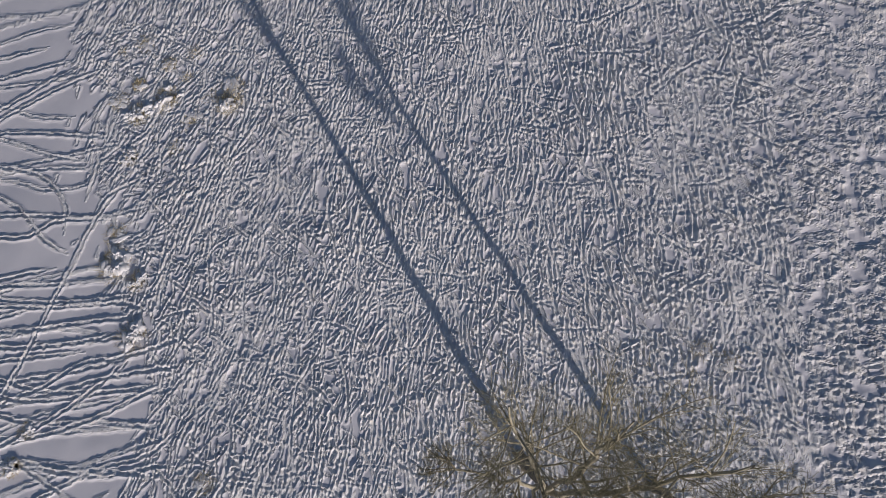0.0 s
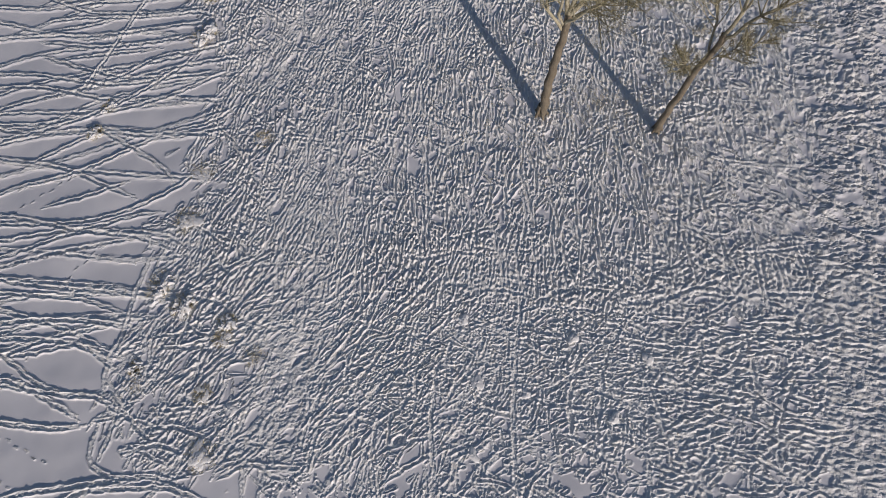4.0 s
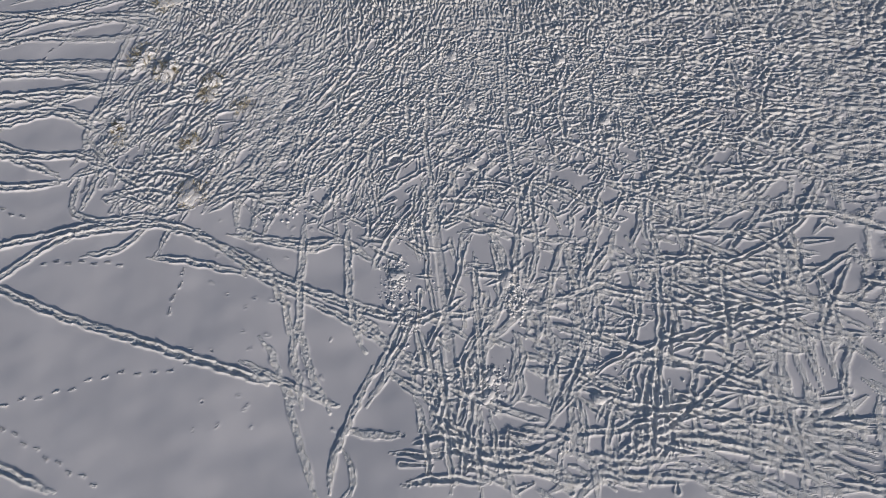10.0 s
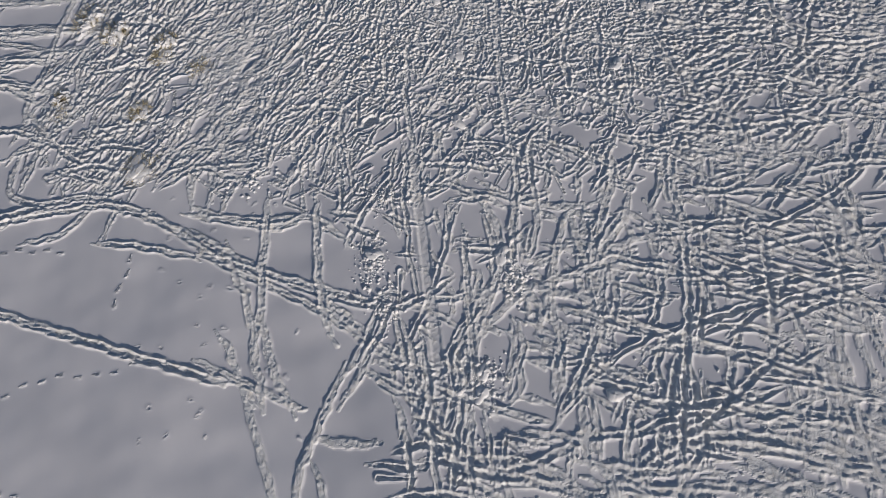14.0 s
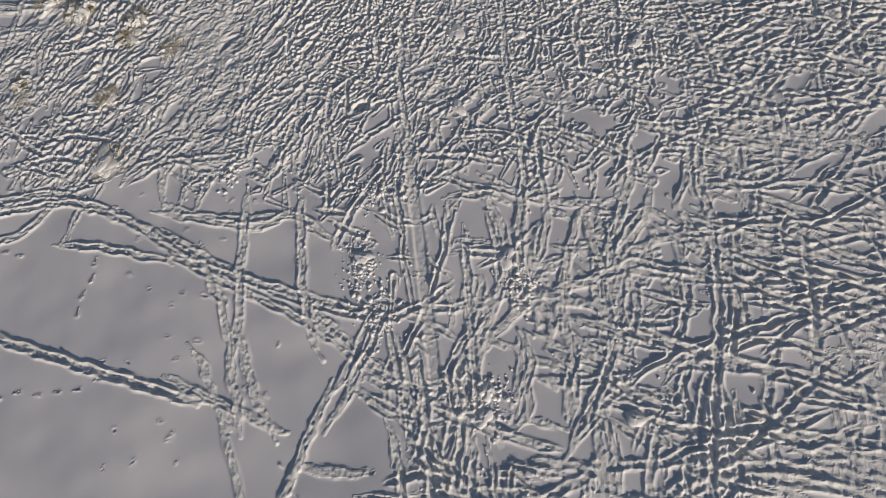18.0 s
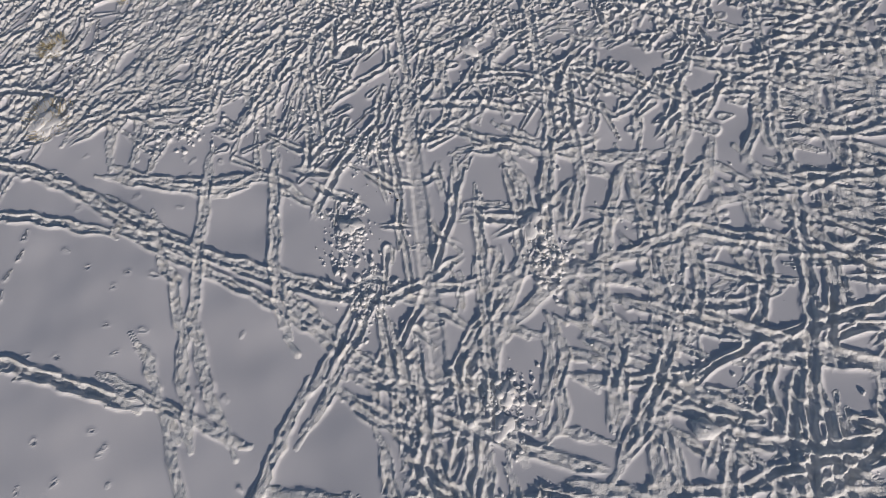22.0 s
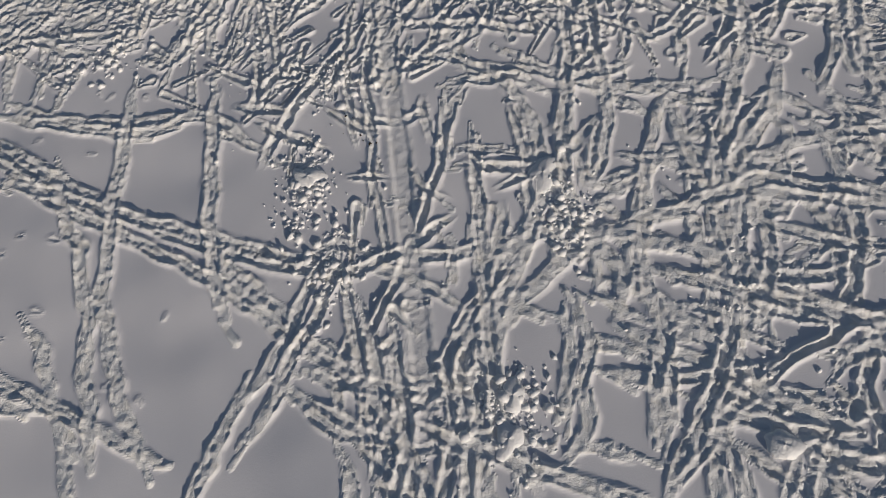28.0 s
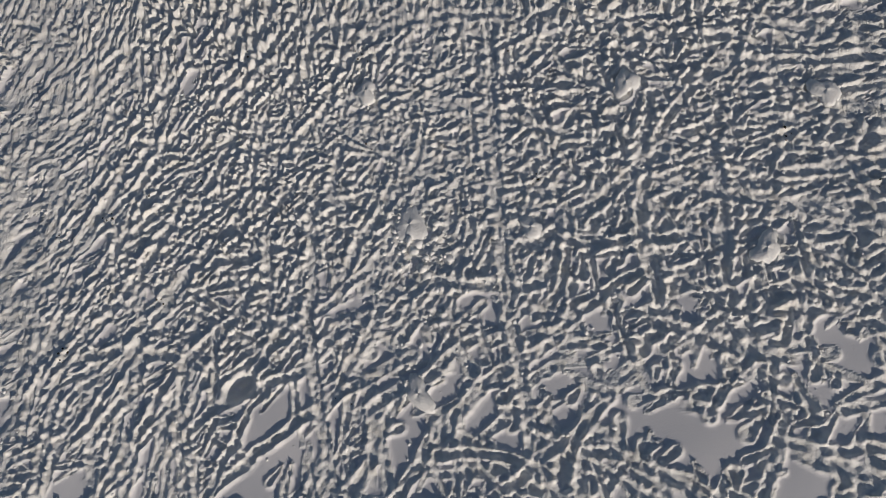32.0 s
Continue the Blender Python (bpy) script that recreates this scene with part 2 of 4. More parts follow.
def furrow(pts, width, depth, rim=0.5, fade=0.9, mark=1.0, ragged=1.0, sway=0.022, floor=0.35):
    """One unbroken trough along a line: steep sides, a flat floor, snow thrown up along both edges, running out at its ends."""
    x, y, a = spline(pts, 0.24)
    if len(x) < 3:
        return
    depth = depth * thin(x[len(x) // 2], y[len(x) // 2])
    # the animals' swaying gait bends the line a little
    off = sway * (np.sin(np.arange(len(x)) * 0.24 * 2 * math.pi / rng.uniform(0.8, 1.3) + rng.uniform(0, 6.28)) + rng.normal(0, 0.5, len(x)))
    x, y = x - np.sin(a) * off, y + np.cos(a) * off
    pad = 2.8 * width
    bx, by = window((x.min() + x.max()) / 2, 0, (x.max() - x.min()) / 2 + pad + 0.2)[0], window(0, (y.min() + y.max()) / 2, (y.max() - y.min()) / 2 + pad + 0.2)[1]
    if bx.stop - bx.start < 2 or by.stop - by.start < 2:
        return
    d = np.full((bx.stop - bx.start, by.stop - by.start), 9.0)
    s = np.zeros_like(d)
    for i in range(len(x) - 1):
        wx, wy = window((x[i] + x[i + 1]) / 2, (y[i] + y[i + 1]) / 2, 0.12 + pad)
        if wx.stop <= wx.start or wy.stop <= wy.start:
            continue
        ex, ey = x[i + 1] - x[i], y[i + 1] - y[i]
        t = np.clip(((GX[wx, wy] - x[i]) * ex + (GY[wx, wy] - y[i]) * ey) / (ex * ex + ey * ey), 0, 1)
        dist = np.hypot(GX[wx, wy] - x[i] - t * ex, GY[wx, wy] - y[i] - t * ey)
        lx, ly = slice(wx.start - bx.start, wx.stop - bx.start), slice(wy.start - by.start, wy.stop - by.start)
        less = dist < d[lx, ly]
        d[lx, ly] = np.where(less, dist, d[lx, ly])
        s[lx, ly] = np.where(less, (i + t) * 0.24, s[lx, ly])
    out = np.clip(np.minimum(s, (len(x) - 1) * 0.24 - s) / fade, 0, 1)
    rag = RAG[bx, by]
    clump = COARSE[bx, by]
    d = d / (width * (0.55 + 0.45 * out)) * (1 + ragged * (0.30 * (rag - 0.5) + 0.40 * (clump - 0.5)))
    inside = np.clip((1.05 - d) * 2.6, 0, 1)
    inside = inside * inside * (3 - 2 * inside)
    e = lip(x[len(x) // 2], y[len(x) // 2], width, 0.44)
    edge = np.exp(-(((d - 0.98 - e) / e) ** 2)) * rim * depth * (1 + ragged * (1.2 * clump + 1.5 * rag - 1.35))
    h = H[bx, by]
    H[bx, by] = h + ((-floor * depth * (1 + ragged * 0.5 * (rag - 0.5)) - h * 0.8) * inside + edge * (1 - inside)) * out
    TROD[bx, by] = np.maximum(TROD[bx, by], mark * np.clip((1.6 - d) * 2.5, 0, 1) * np.clip(out * 2, 0, 1))


def trail(pts, width=0.10, depth=0.04, gait=0.55, wander=0.05, twin=True, rim=0.5):
    """A path that a few animals walked: a shallow furrow with a line of dragged prints on either side of its middle."""
    furrow(pts, width * 1.15, depth * 0.75, 1.35 + 0.5 * rim, sway=0.03)
    x, y, a = spline(pts, gait / 2)
    sway = np.cumsum(rng.normal(0, 0.015, len(x)))
    sway -= np.linspace(sway[0], sway[-1], len(x)) if len(x) else 0
    for i in range(len(x)):
        deep = 0.6 * depth * min(1.0, 0.15 + 0.2 * min(i, len(x) - 1 - i))
        side = (1 if i % 2 else -1) * width * (0.6 if twin else 0.2) + sway[i] + rng.normal(0, wander * 0.5)
        px, py = x[i] - math.sin(a[i]) * side, y[i] + math.cos(a[i]) * side
        groove(px, py, a[i] + rng.normal(0, 0.14), gait * rng.uniform(0.4, 0.8), width * rng.uniform(0.45, 0.7), deep * rng.uniform(0.7, 1.25), 0.5, 1.0, 0.4)


def prints(pts, step=0.6, size=0.06, depth=0.04, side=0.06):
    """Single prints, clear of one another."""
    x, y, a = spline(pts, step)
    for i in range(len(x)):
        s = side * (1 if i % 2 else -1)
        groove(x[i] - math.sin(a[i]) * s, y[i] + math.cos(a[i]) * s, a[i] + rng.normal(0, 0.1), size * 3.4, size * 0.62, depth * 0.55, 0.9, 1.0, 0.4)


def track(pts, gauge=0.40, depth=0.012):
    """The straight pressed band of a sledge."""
    furrow(pts, gauge / 2, depth, 0.7, 1.5, 0.5, 0.25, 0.0, 1.0)


EDGE_Y = [-14, 3, 8, 14, 19, 24, 28.5, 33.6, 37, 41, 45, 55]
EDGE_X = [-20, -19.8, -19.8, -18.2, -17.8, -17.1, -18.6, -21, -22.6, -24.4, -25.5, -29]
FOOT_X = [-30, -20, -15.5, -12, -10.6, -8.8, -7.4, -6.5, -5.6, -4.7, -4.0, -3.6]
FOOT_Y = [4.5, 4.0, 2.8, 3.8, 3.5, 2.9, 2.2, 1.3, 0.2, -1.2, -3.5, -9]


def trampling(x, y):
    """How densely the snow is trodden, 0 to 1."""
    d = 1 / (1 + np.exp(-(x - np.interp(y, EDGE_Y, EDGE_X) + 1.1 * np.sin(y * 1.3) * np.sin(y * 0.47)) / 0.7))
    d *= 1 / (1 + np.exp(-(y - np.interp(x, FOOT_X, FOOT_Y)) / 0.25))
    calm = 1 / (1 + np.exp((y - 6.5 + 0.25 * np.abs(x + 1)) / 1.2))
    calm = np.maximum(calm / (1 + np.exp((x - 20.0) / 1.5)), 0.6 / (1 + np.exp((x + 8.5) / 0.8)) / (1 + np.exp((y - 15) / 0.9)))
    return d * (1 - 0.80 * calm)


def heading(x, y, pick):
    """The way in which most animals went there."""
    if y > 14:
        return 1.5 + 0.02 * (x + 5) if pick < 0.7 else 0.15 if pick < 0.82 else 2.3
    if x > -4 and y > 4:
        return 0.0 if pick < 0.45 else 0.75 if pick < 0.72 else -0.5 if pick < 0.85 else 1.5
    if x < -3 and y > 2:
        return 0.95 if pick < 0.78 else 0.2 if pick < 0.88 else 1.5
    if x < 2.5:
        return 1.55 if pick < 0.4 else -0.32 if pick < 0.8 else 0.6
    return -0.35 if pick < 0.5 else 0.25 if pick < 0.62 else 1.45


CALM = [(-1.0, 1.1, 0.62), (-0.2, -3.4, 0.58), (1.0, -4.5, 0.55), (1.5, -0.2, 0.38), (2.4, -2.7, 0.40), (2.2, 1.1, 0.40), (4.3, 0.3, 0.38), (4.1, -0.9, 0.30), (4.9, -0.3, 0.40), (2.2, -5.2, 0.45), (-1.3, -0.5, 0.40), (-4.5, 3.9, 0.45), (1.2, 5.9, 0.45), (2.1, 4.9, 0.42), (1.9, 6.4, 0.30), (3.2, 6.8, 0.30), (-4.2, 4.9, 0.35)]


def calm_spot(x, y):
    return any((x - cx) ** 2 + (y - cy) ** 2 * 1.5 < r * r for cx, cy, r in CALM)


def patch(x, y):
    return 0.5 + 0.5 * math.sin(1.9 * x + 1.3 * math.sin(1.1 * y)) * math.sin(1.6 * y + 1.7 * math.sin(0.9 * x))


STROKES = [(1800, -30, 23, 13, 55, 1.4), (1500, -20, 23, -2, 16, 1.4), (14500, -30, 23, 14, 55, 1.0), (14500, -20, 23, -13, 16, 1.05), (4500, -10, 8, -6.5, 14, 0.95)]
for count, x0, x1, y0, y1, size in STROKES:
    for _ in range(count):
        x, y = rng.uniform(x0, x1), rng.uniform(y0, y1)
        want = float(trampling(x, y))
        if calm_spot(x, y) or (want < 0.8 and y < 8 and patch(x, y) < 0.20):
            continue
        if rng.random() > want * (1.0 if y > 14 else 0.55 if x < -6 else 0.95 if y > 6 else 0.6 if y > 2 else 0.14) or (size == 1.4 and want < 0.86):
            continue
        ang = heading(x + rng.normal(0, 2), y + rng.normal(0, 2.5), rng.random()) + 0.5 * math.sin(0.31 * x + 1.0) * math.sin(0.27 * y) + rng.normal(0, 0.25) + (math.pi if rng.random() < 0.5 else 0)
        long = 1.35 if x < -3 and y < 16 else 1.0
        groove(x, y, ang, size * long * (0.22 + 0.95 * rng.random() ** 1.6), size * rng.uniform(0.065, 0.115) / long**0.7, size * rng.uniform(0.024, 0.056) * (0.82 if y > 14 else 0.74), rng.uniform(0.8, 1.7), 1.0, 0.65)
# single-file paths that cross one another where the herd spread out: how many, where, how long
PATHS = [(470, -9.5, 12, -10, 14, 0.6, 2.8), (230, -8, 12, -9, 7, 0.35, 1.6), (330, 8, 23, -10, 14, 0.6, 2.4), (620, -20.5, -7, 2.5, 17, 0.5, 1.7), (2300, -28, 14, 13, 50, 0.7, 2.2)]
for count, x0, x1, y0, y1, short, far in PATHS:
    for _ in range(count):
        x, y = rng.uniform(x0, x1), rng.uniform(y0, y1)
        ang = heading(x + rng.normal(0, 2), y, rng.random()) + rng.normal(0, 0.22)
        if y > 5 and x > -4 and y0 < 0 and rng.random() < 0.6:
            continue
        half, bow = rng.uniform(short, far), rng.normal(0, 0.16)
        line = [(x + k * half * math.cos(ang + bow * k), y + k * half * math.sin(ang + bow * k)) for k in (-1.0, -0.5, 0.0, 0.5, 1.0)]
        if min(float(trampling(px, py)) for px, py in line) < 0.12 or any(calm_spot(px, py) for px, py in line):
            continue
        wide = rng.uniform(0.065, 0.10) if y < 14 else rng.uniform(0.055, 0.08)
        if rng.random() < 0.7:
            furrow(line, wide, rng.uniform(0.022, 0.036), rng.uniform(1.3, 2.1), 0.5)
        else:
            trail(line, wide, rng.uniform(0.028, 0.04), rng.uniform(0.4, 0.6), rim=0.9)
# faint older paths on the open snow to the left
for n in range(30):
    y0, rise = rng.uniform(4, 52), rng.uniform(-0.14, 0.34)
    x0, x1 = -46.0 + rng.uniform(0, 6), float(np.interp(y0 + 6, EDGE_Y, EDGE_X)) + 1.0
    xs = np.linspace(x0, x1, 7)
    ys = y0 + rise * (xs - x0) + 0.5 * np.cumsum(rng.normal(0, 0.8, 7))
    trail(list(zip(xs, ys)), width=0.08, depth=rng.uniform(0.025, 0.04), rim=1.2)
# trails across the untrodden snow on the far left
trail([(-36.89, 44.56), (-32.9, 45.5), (-29.07, 46.38)], width=0.085, depth=0.042, rim=1.3)
trail([(-36.29, 43.04), (-31.4, 44.32), (-26.78, 45.51)], width=0.085, depth=0.042, rim=1.3)
trail([(-34.98, 39.67), (-30.69, 42.36), (-26.61, 45)], width=0.085, depth=0.042, rim=1.3)
trail([(-34.72, 38.99), (-30.88, 41.48), (-27.13, 43.69), (-24.58, 44.66)], width=0.085, depth=0.042, rim=1.3)
trail([(-33.39, 39.75), (-30.02, 40.49), (-23.14, 40.08)], width=0.085, depth=0.042, rim=1.3)
trail([(-34.13, 37.42), (-31.27, 38.25), (-27.53, 37.7), (-25.48, 35.94), (-25.11, 34.03)], width=0.085, depth=0.042, rim=1.3)
trail([(-33.19, 34.86), (-28.17, 35.17), (-23.5, 35.07), (-19.99, 35.75)], width=0.085, depth=0.042, rim=1.3)
trail([(-32.9, 34.04), (-27.73, 33.8), (-25.6, 34.81), (-21.98, 34.97)], width=0.085, depth=0.042, rim=1.3)
trail([(-31.27, 36.79), (-28.3, 35.57), (-26.23, 33.72), (-24.57, 32.91)], width=0.085, depth=0.042, rim=1.3)
trail([(-31.84, 30.89), (-28.92, 31.22), (-25.25, 32.04)], width=0.085, depth=0.042, rim=1.3)
trail([(-32.09, 31.66), (-28.65, 30.31), (-25.19, 30.11), (-22.41, 30.28), (-19.71, 30.64)], width=0.085, depth=0.042, rim=1.3)
trail([(-31.37, 29.39), (-28.49, 29.76), (-25.1, 29.76), (-20.99, 30.12), (-18.84, 29.64)], width=0.085, depth=0.042, rim=1.3)
trail([(-31.15, 28.65), (-28.29, 29.05), (-26.06, 29.76)], width=0.085, depth=0.042, rim=1.3)
trail([(-30.93, 27.93), (-26.44, 27.51), (-22.98, 27.93), (-20.64, 28.46)], width=0.085, depth=0.042, rim=1.3)
trail([(-29.08, 26.55), (-25.39, 27.03), (-22.49, 27.45)], width=0.085, depth=0.042, rim=1.3)
trail([(-30.62, 26.86), (-27.48, 25.93), (-24.1, 25.27), (-20.68, 25.42), (-17.45, 25.66)], width=0.085, depth=0.042, rim=1.3)
trail([(-28.41, 23.83), (-24.58, 25.41), (-22.36, 26.81), (-20.38, 27.17), (-18.18, 27.85)], width=0.085, depth=0.042, rim=1.3)
trail([(-21.51, 38.03), (-23.4, 34.7), (-24.53, 31.14), (-25.85, 27.02), (-27.03, 23.93)], width=0.085, depth=0.042, rim=1.3, gait=0.7)
trail([(-23.66, 39.71), (-23.72, 41.38), (-23.6, 43.12)], width=0.085, depth=0.042, rim=1.3)
trail([(-24.2, 36.22), (-23.87, 38.13), (-23.98, 39.33)], width=0.085, depth=0.042, rim=1.3)
trail([(-23.5, 35.07), (-22.67, 36.53), (-20.34, 37.62)], width=0.085, depth=0.042, rim=1.3)
trail([(-37.06, 27.79), (-31.84, 28.29), (-26.82, 28.43), (-22.46, 29.07), (-19.41, 29.4)], width=0.085, depth=0.042, rim=1.3)
trail([(-35.31, 24.15), (-30.16, 24.51), (-24.85, 23.68), (-21.03, 23.85), (-17.4, 23.71)], width=0.085, depth=0.042, rim=1.3)
trail([(-35.87, 25.33), (-30.56, 25.41), (-25.28, 24.75), (-21.38, 25.24), (-17.88, 25.87)], width=0.085, depth=0.042, rim=1.3)
trail([(-34.15, 21.69), (-29.03, 21.92), (-24.57, 22.87), (-21.08, 24.05), (-17.2, 26.07)], width=0.085, depth=0.042, rim=1.3)
trail([(-33.37, 20), (-29.72, 21.13), (-26.24, 22.37), (-23.32, 24.03), (-20.21, 26.47)], width=0.085, depth=0.042, rim=1.3)
trail([(-31.61, 19.56), (-26.88, 19.11), (-22.95, 17.83), (-21.42, 17.37)], width=0.085, depth=0.042, rim=1.3)
trail([(-31.65, 16.05), (-29.26, 17.61), (-25.76, 18.71), (-22.92, 20.19), (-20.43, 21.56), (-17.8, 22.37), (-16.34, 23.72)], width=0.085, depth=0.042, rim=1.3)
trail([(-31.34, 15.31), (-27.43, 15.43), (-24.21, 15.71), (-21.86, 16.48), (-19.46, 17.79), (-17.77, 19.25)], width=0.085, depth=0.042, rim=1.3)
trail([(-30.76, 13.85), (-27.17, 14.73), (-23.72, 15.38), (-21.42, 16.16), (-19.49, 16.58)], width=0.085, depth=0.042, rim=1.3)
trail([(-30.28, 12.62), (-27.33, 13.85), (-24.42, 15.01), (-21.18, 15.32), (-18.77, 15.11), (-17.62, 14.51)], width=0.085, depth=0.042, rim=1.3)
trail([(-31.57, 15.86), (-28.04, 15.78), (-24.05, 15.2), (-20.76, 15.01), (-17.91, 14.33)], width=0.085, depth=0.042, rim=1.3)
trail([(-25.58, 21.94), (-22.67, 20.57), (-20.17, 19.18), (-19.21, 18.15)], width=0.085, depth=0.042, rim=1.3)
trail([(-29.82, 11.41), (-26.03, 11.37), (-22.85, 11.33), (-20.21, 10.75)], width=0.085, depth=0.042, rim=1.3)
trail([(-29.64, 10.9), (-26.63, 10.32), (-23.31, 9.69), (-20.67, 8.75), (-19.19, 8.3)], width=0.085, depth=0.042, rim=1.3)
trail([(-28.57, 7.79), (-25.1, 8.2), (-22.25, 8.88), (-19.19, 8.3)], width=0.085, depth=0.042, rim=1.3)
trail([(-28.36, 7.15), (-26, 8.25), (-23.23, 9.38), (-20.35, 10.13)], width=0.085, depth=0.042, rim=1.3)
trail([(-29, 9.08), (-26.38, 8.05), (-23.87, 6.78), (-21.7, 6.34), (-20.17, 6.74)], width=0.085, depth=0.042, rim=1.3)
trail([(-28.26, 6.84), (-25.52, 6.55), (-22.52, 6.36), (-20.51, 6.38), (-18.5, 5.52)], width=0.085, depth=0.042, rim=1.3)
trail([(-19.5, 14.09), (-19.87, 11.85), (-19.91, 9.71), (-20.34, 8.19), (-20.12, 6.45)], width=0.085, depth=0.042, rim=1.3)
trail([(-20.34, 8.19), (-19.2, 9.47), (-18.27, 10.72)], width=0.085, depth=0.042, rim=1.3)
trail([(-24.18, 21.7), (-22.52, 21.32), (-20.39, 21.37)], width=0.085, depth=0.042, rim=1.3)
trail([(-28.88, 19.14), (-26.09, 20.8), (-23.84, 21.88)], width=0.085, depth=0.042, rim=1.3)
trail([(-26.87, 16.53), (-23.99, 17.46), (-22.06, 18.4)], width=0.085, depth=0.042, rim=1.3)
prints([(-24.7, 11.49), (-23.74, 12.88), (-22.34, 14.6)])
prints([(-26.51, 5.46), (-25.6, 6.86), (-24.67, 8.26)])
prints([(-27.54, 4.52), (-24.84, 3.99), (-22.22, 3.07)])
prints([(-28.67, 16.12), (-26.79, 17.62), (-24.93, 19.07)])
trail([(-27.01, 0.8), (-24.84, 0.3), (-22.7, -0.32), (-20.18, -1.29), (-18.12, -1.99), (-15.73, -2.7), (-13.41, -3.39), (-11.43, -3.95), (-9.23, -4.6)], width=0.1, depth=0.045, rim=1.1)
trail([(-25.78, -2.61), (-23.91, -1.36), (-22.74, -0.16), (-20.93, 1.38), (-19.08, 2.4), (-17.41, 2.79)], width=0.1, depth=0.045, rim=1.1)
trail([(-25.14, 0.6), (-23.27, 1.54), (-20.51, 2.18), (-18.83, 2.57), (-17.13, 2.86)], width=0.1, depth=0.045, rim=1.1)
trail([(-28.8, 5.27), (-27.05, 6.23), (-25.55, 6.8), (-22.7, 5.92), (-21.12, 5.27)], width=0.1, depth=0.045, rim=1.1)
trail([(-30.22, 8.54), (-27.98, 9.52), (-25.1, 10.05), (-21.59, 10.18), (-19.25, 9.99)], width=0.1, depth=0.045, rim=1.1)
trail([(-30.59, 9.36), (-27.72, 8.92), (-24.71, 9.05), (-21.87, 8.83), (-19.6, 7.62)], width=0.1, depth=0.045, rim=1.1)
trail([(-28.72, 5.09), (-26.06, 4.8), (-22.69, 4.71), (-20.71, 4.95)], width=0.1, depth=0.045, rim=1.1)
trail([(-24.82, -5.5), (-22.35, -6.76), (-20.1, -7.82), (-17.41, -8.79)], width=0.1, depth=0.045, rim=1.1, twin=False)
prints([(-25.48, -3.5), (-22.88, -4.83), (-20.08, -6.44), (-17.59, -7.7), (-15.65, -8.5)])
prints([(-20.59, 0.78), (-18.62, 0.79), (-16.58, 0.67)])
prints([(-27.38, 2.3), (-25.06, 2.09), (-23.35, 1.79)])
prints([(-20.47, -5.44), (-18.05, -4.89), (-16.66, -4.33), (-15.37, -4.14), (-14.3, -4.16), (-12.8, -3.75), (-11.76, -3.63)], step=0.7, size=0.06, depth=0.03)
prints([(-13.9, 0.28), (-14.14, -0.97), (-14.36, -1.7)], size=0.07)
# edge of the trodden ground
trail([(-15.66, 2.57), (-14, 2.12), (-12.34, 1.42), (-10.99, 0.74), (-9.65, -0.05), (-8.13, -0.69), (-6.42, -1.43), (-4.56, -1.92), (-3.64, -2.27)], width=0.085, depth=0.048)
trail([(-14.32, 2.4), (-12.05, 1.15), (-10.38, -0.03), (-8.33, -1.05), (-6.37, -2.02), (-4.95, -2.94), (-3.58, -3.83), (-2.25, -5.3)], width=0.085, depth=0.048)
trail([(-15.56, 0.96), (-14, 0.8), (-12.69, 0.51), (-10.89, 0.1)], width=0.085, depth=0.048)
trail([(-19.96, 5.24), (-19.94, 3.45), (-18.49, 2.8), (-16.55, 3.01), (-14.89, 2.69)], width=0.085, depth=0.048)
trail([(-19.12, 6.08), (-19.28, 4.29), (-19.66, 3.15)], width=0.085, depth=0.048)
trail([(-14.89, 2.69), (-15.33, 1.09)], width=0.085, depth=0.048)
trail([(-10.92, 3.68), (-11.23, 2.32)], width=0.085, depth=0.048)
trail([(-12.18, 4.29), (-11.86, 2.34)], width=0.085, depth=0.048)
trail([(-11.73, 2.33), (-10.39, 1.76), (-8.63, 1.59), (-6.93, 1.68)], width=0.085, depth=0.048)
trail([(-12.05, 4.28), (-10.66, 3.67), (-9.34, 3.35)], width=0.085, depth=0.048)
trail([(-17.56, 5.06), (-15.97, 5.29), (-14.01, 4.93)], width=0.085, depth=0.048)
trail([(-20.35, 7.49), (-18.27, 5.4), (-16.26, 4.14)], width=0.085, depth=0.048)
trail([(-18.18, 3.93), (-16.6, 4.44), (-14.92, 4.09)], width=0.085, depth=0.048)
trail([(-18.73, 1.16), (-17.23, 1.39), (-15.95, 2.72)], width=0.085, depth=0.048)
trail([(-20.05, 2.03), (-17.77, 2.36), (-15.66, 2.57), (-13.51, 2.24)], width=0.085, depth=0.048)
# paths that cross below the last hover
trail([(-9.94, 3.48), (-10.38, 2.7), (-10.62, 1.83)], width=0.08, depth=0.037, rim=0.9)
trail([(-12.04, 2.02), (-9.93, 1.56), (-8.35, 1.27), (-7.63, 1.49), (-7.15, 1.66), (-6.5, 1.41), (-5.82, 0.83), (-5.31, 0.54)], width=0.08, depth=0.037, rim=0.9)
trail([(-11.82, 1.39), (-10.7, 0.7), (-9.66, 0.07), (-8.85, -0.36), (-8.26, -1), (-7.72, -1.37)], width=0.08, depth=0.037, rim=0.9)
trail([(-11.45, 0.29), (-10.34, 0.06), (-9.22, -0.34), (-8.08, -0.71), (-7.1, -0.93), (-6.36, -1.22), (-5.54, -1.46), (-4.52, -1.73), (-3.99, -1.64)], width=0.08, depth=0.037, rim=0.9)
trail([(-6.71, -1.19), (-5.98, -1.89), (-5.42, -2.45), (-4.83, -2.98), (-4.6, -3.19)], width=0.08, depth=0.037, rim=0.9)
trail([(-6.06, -1.72), (-5.45, -2.18), (-4.86, -2.67), (-4.52, -2.89)], width=0.08, depth=0.037, rim=0.9)
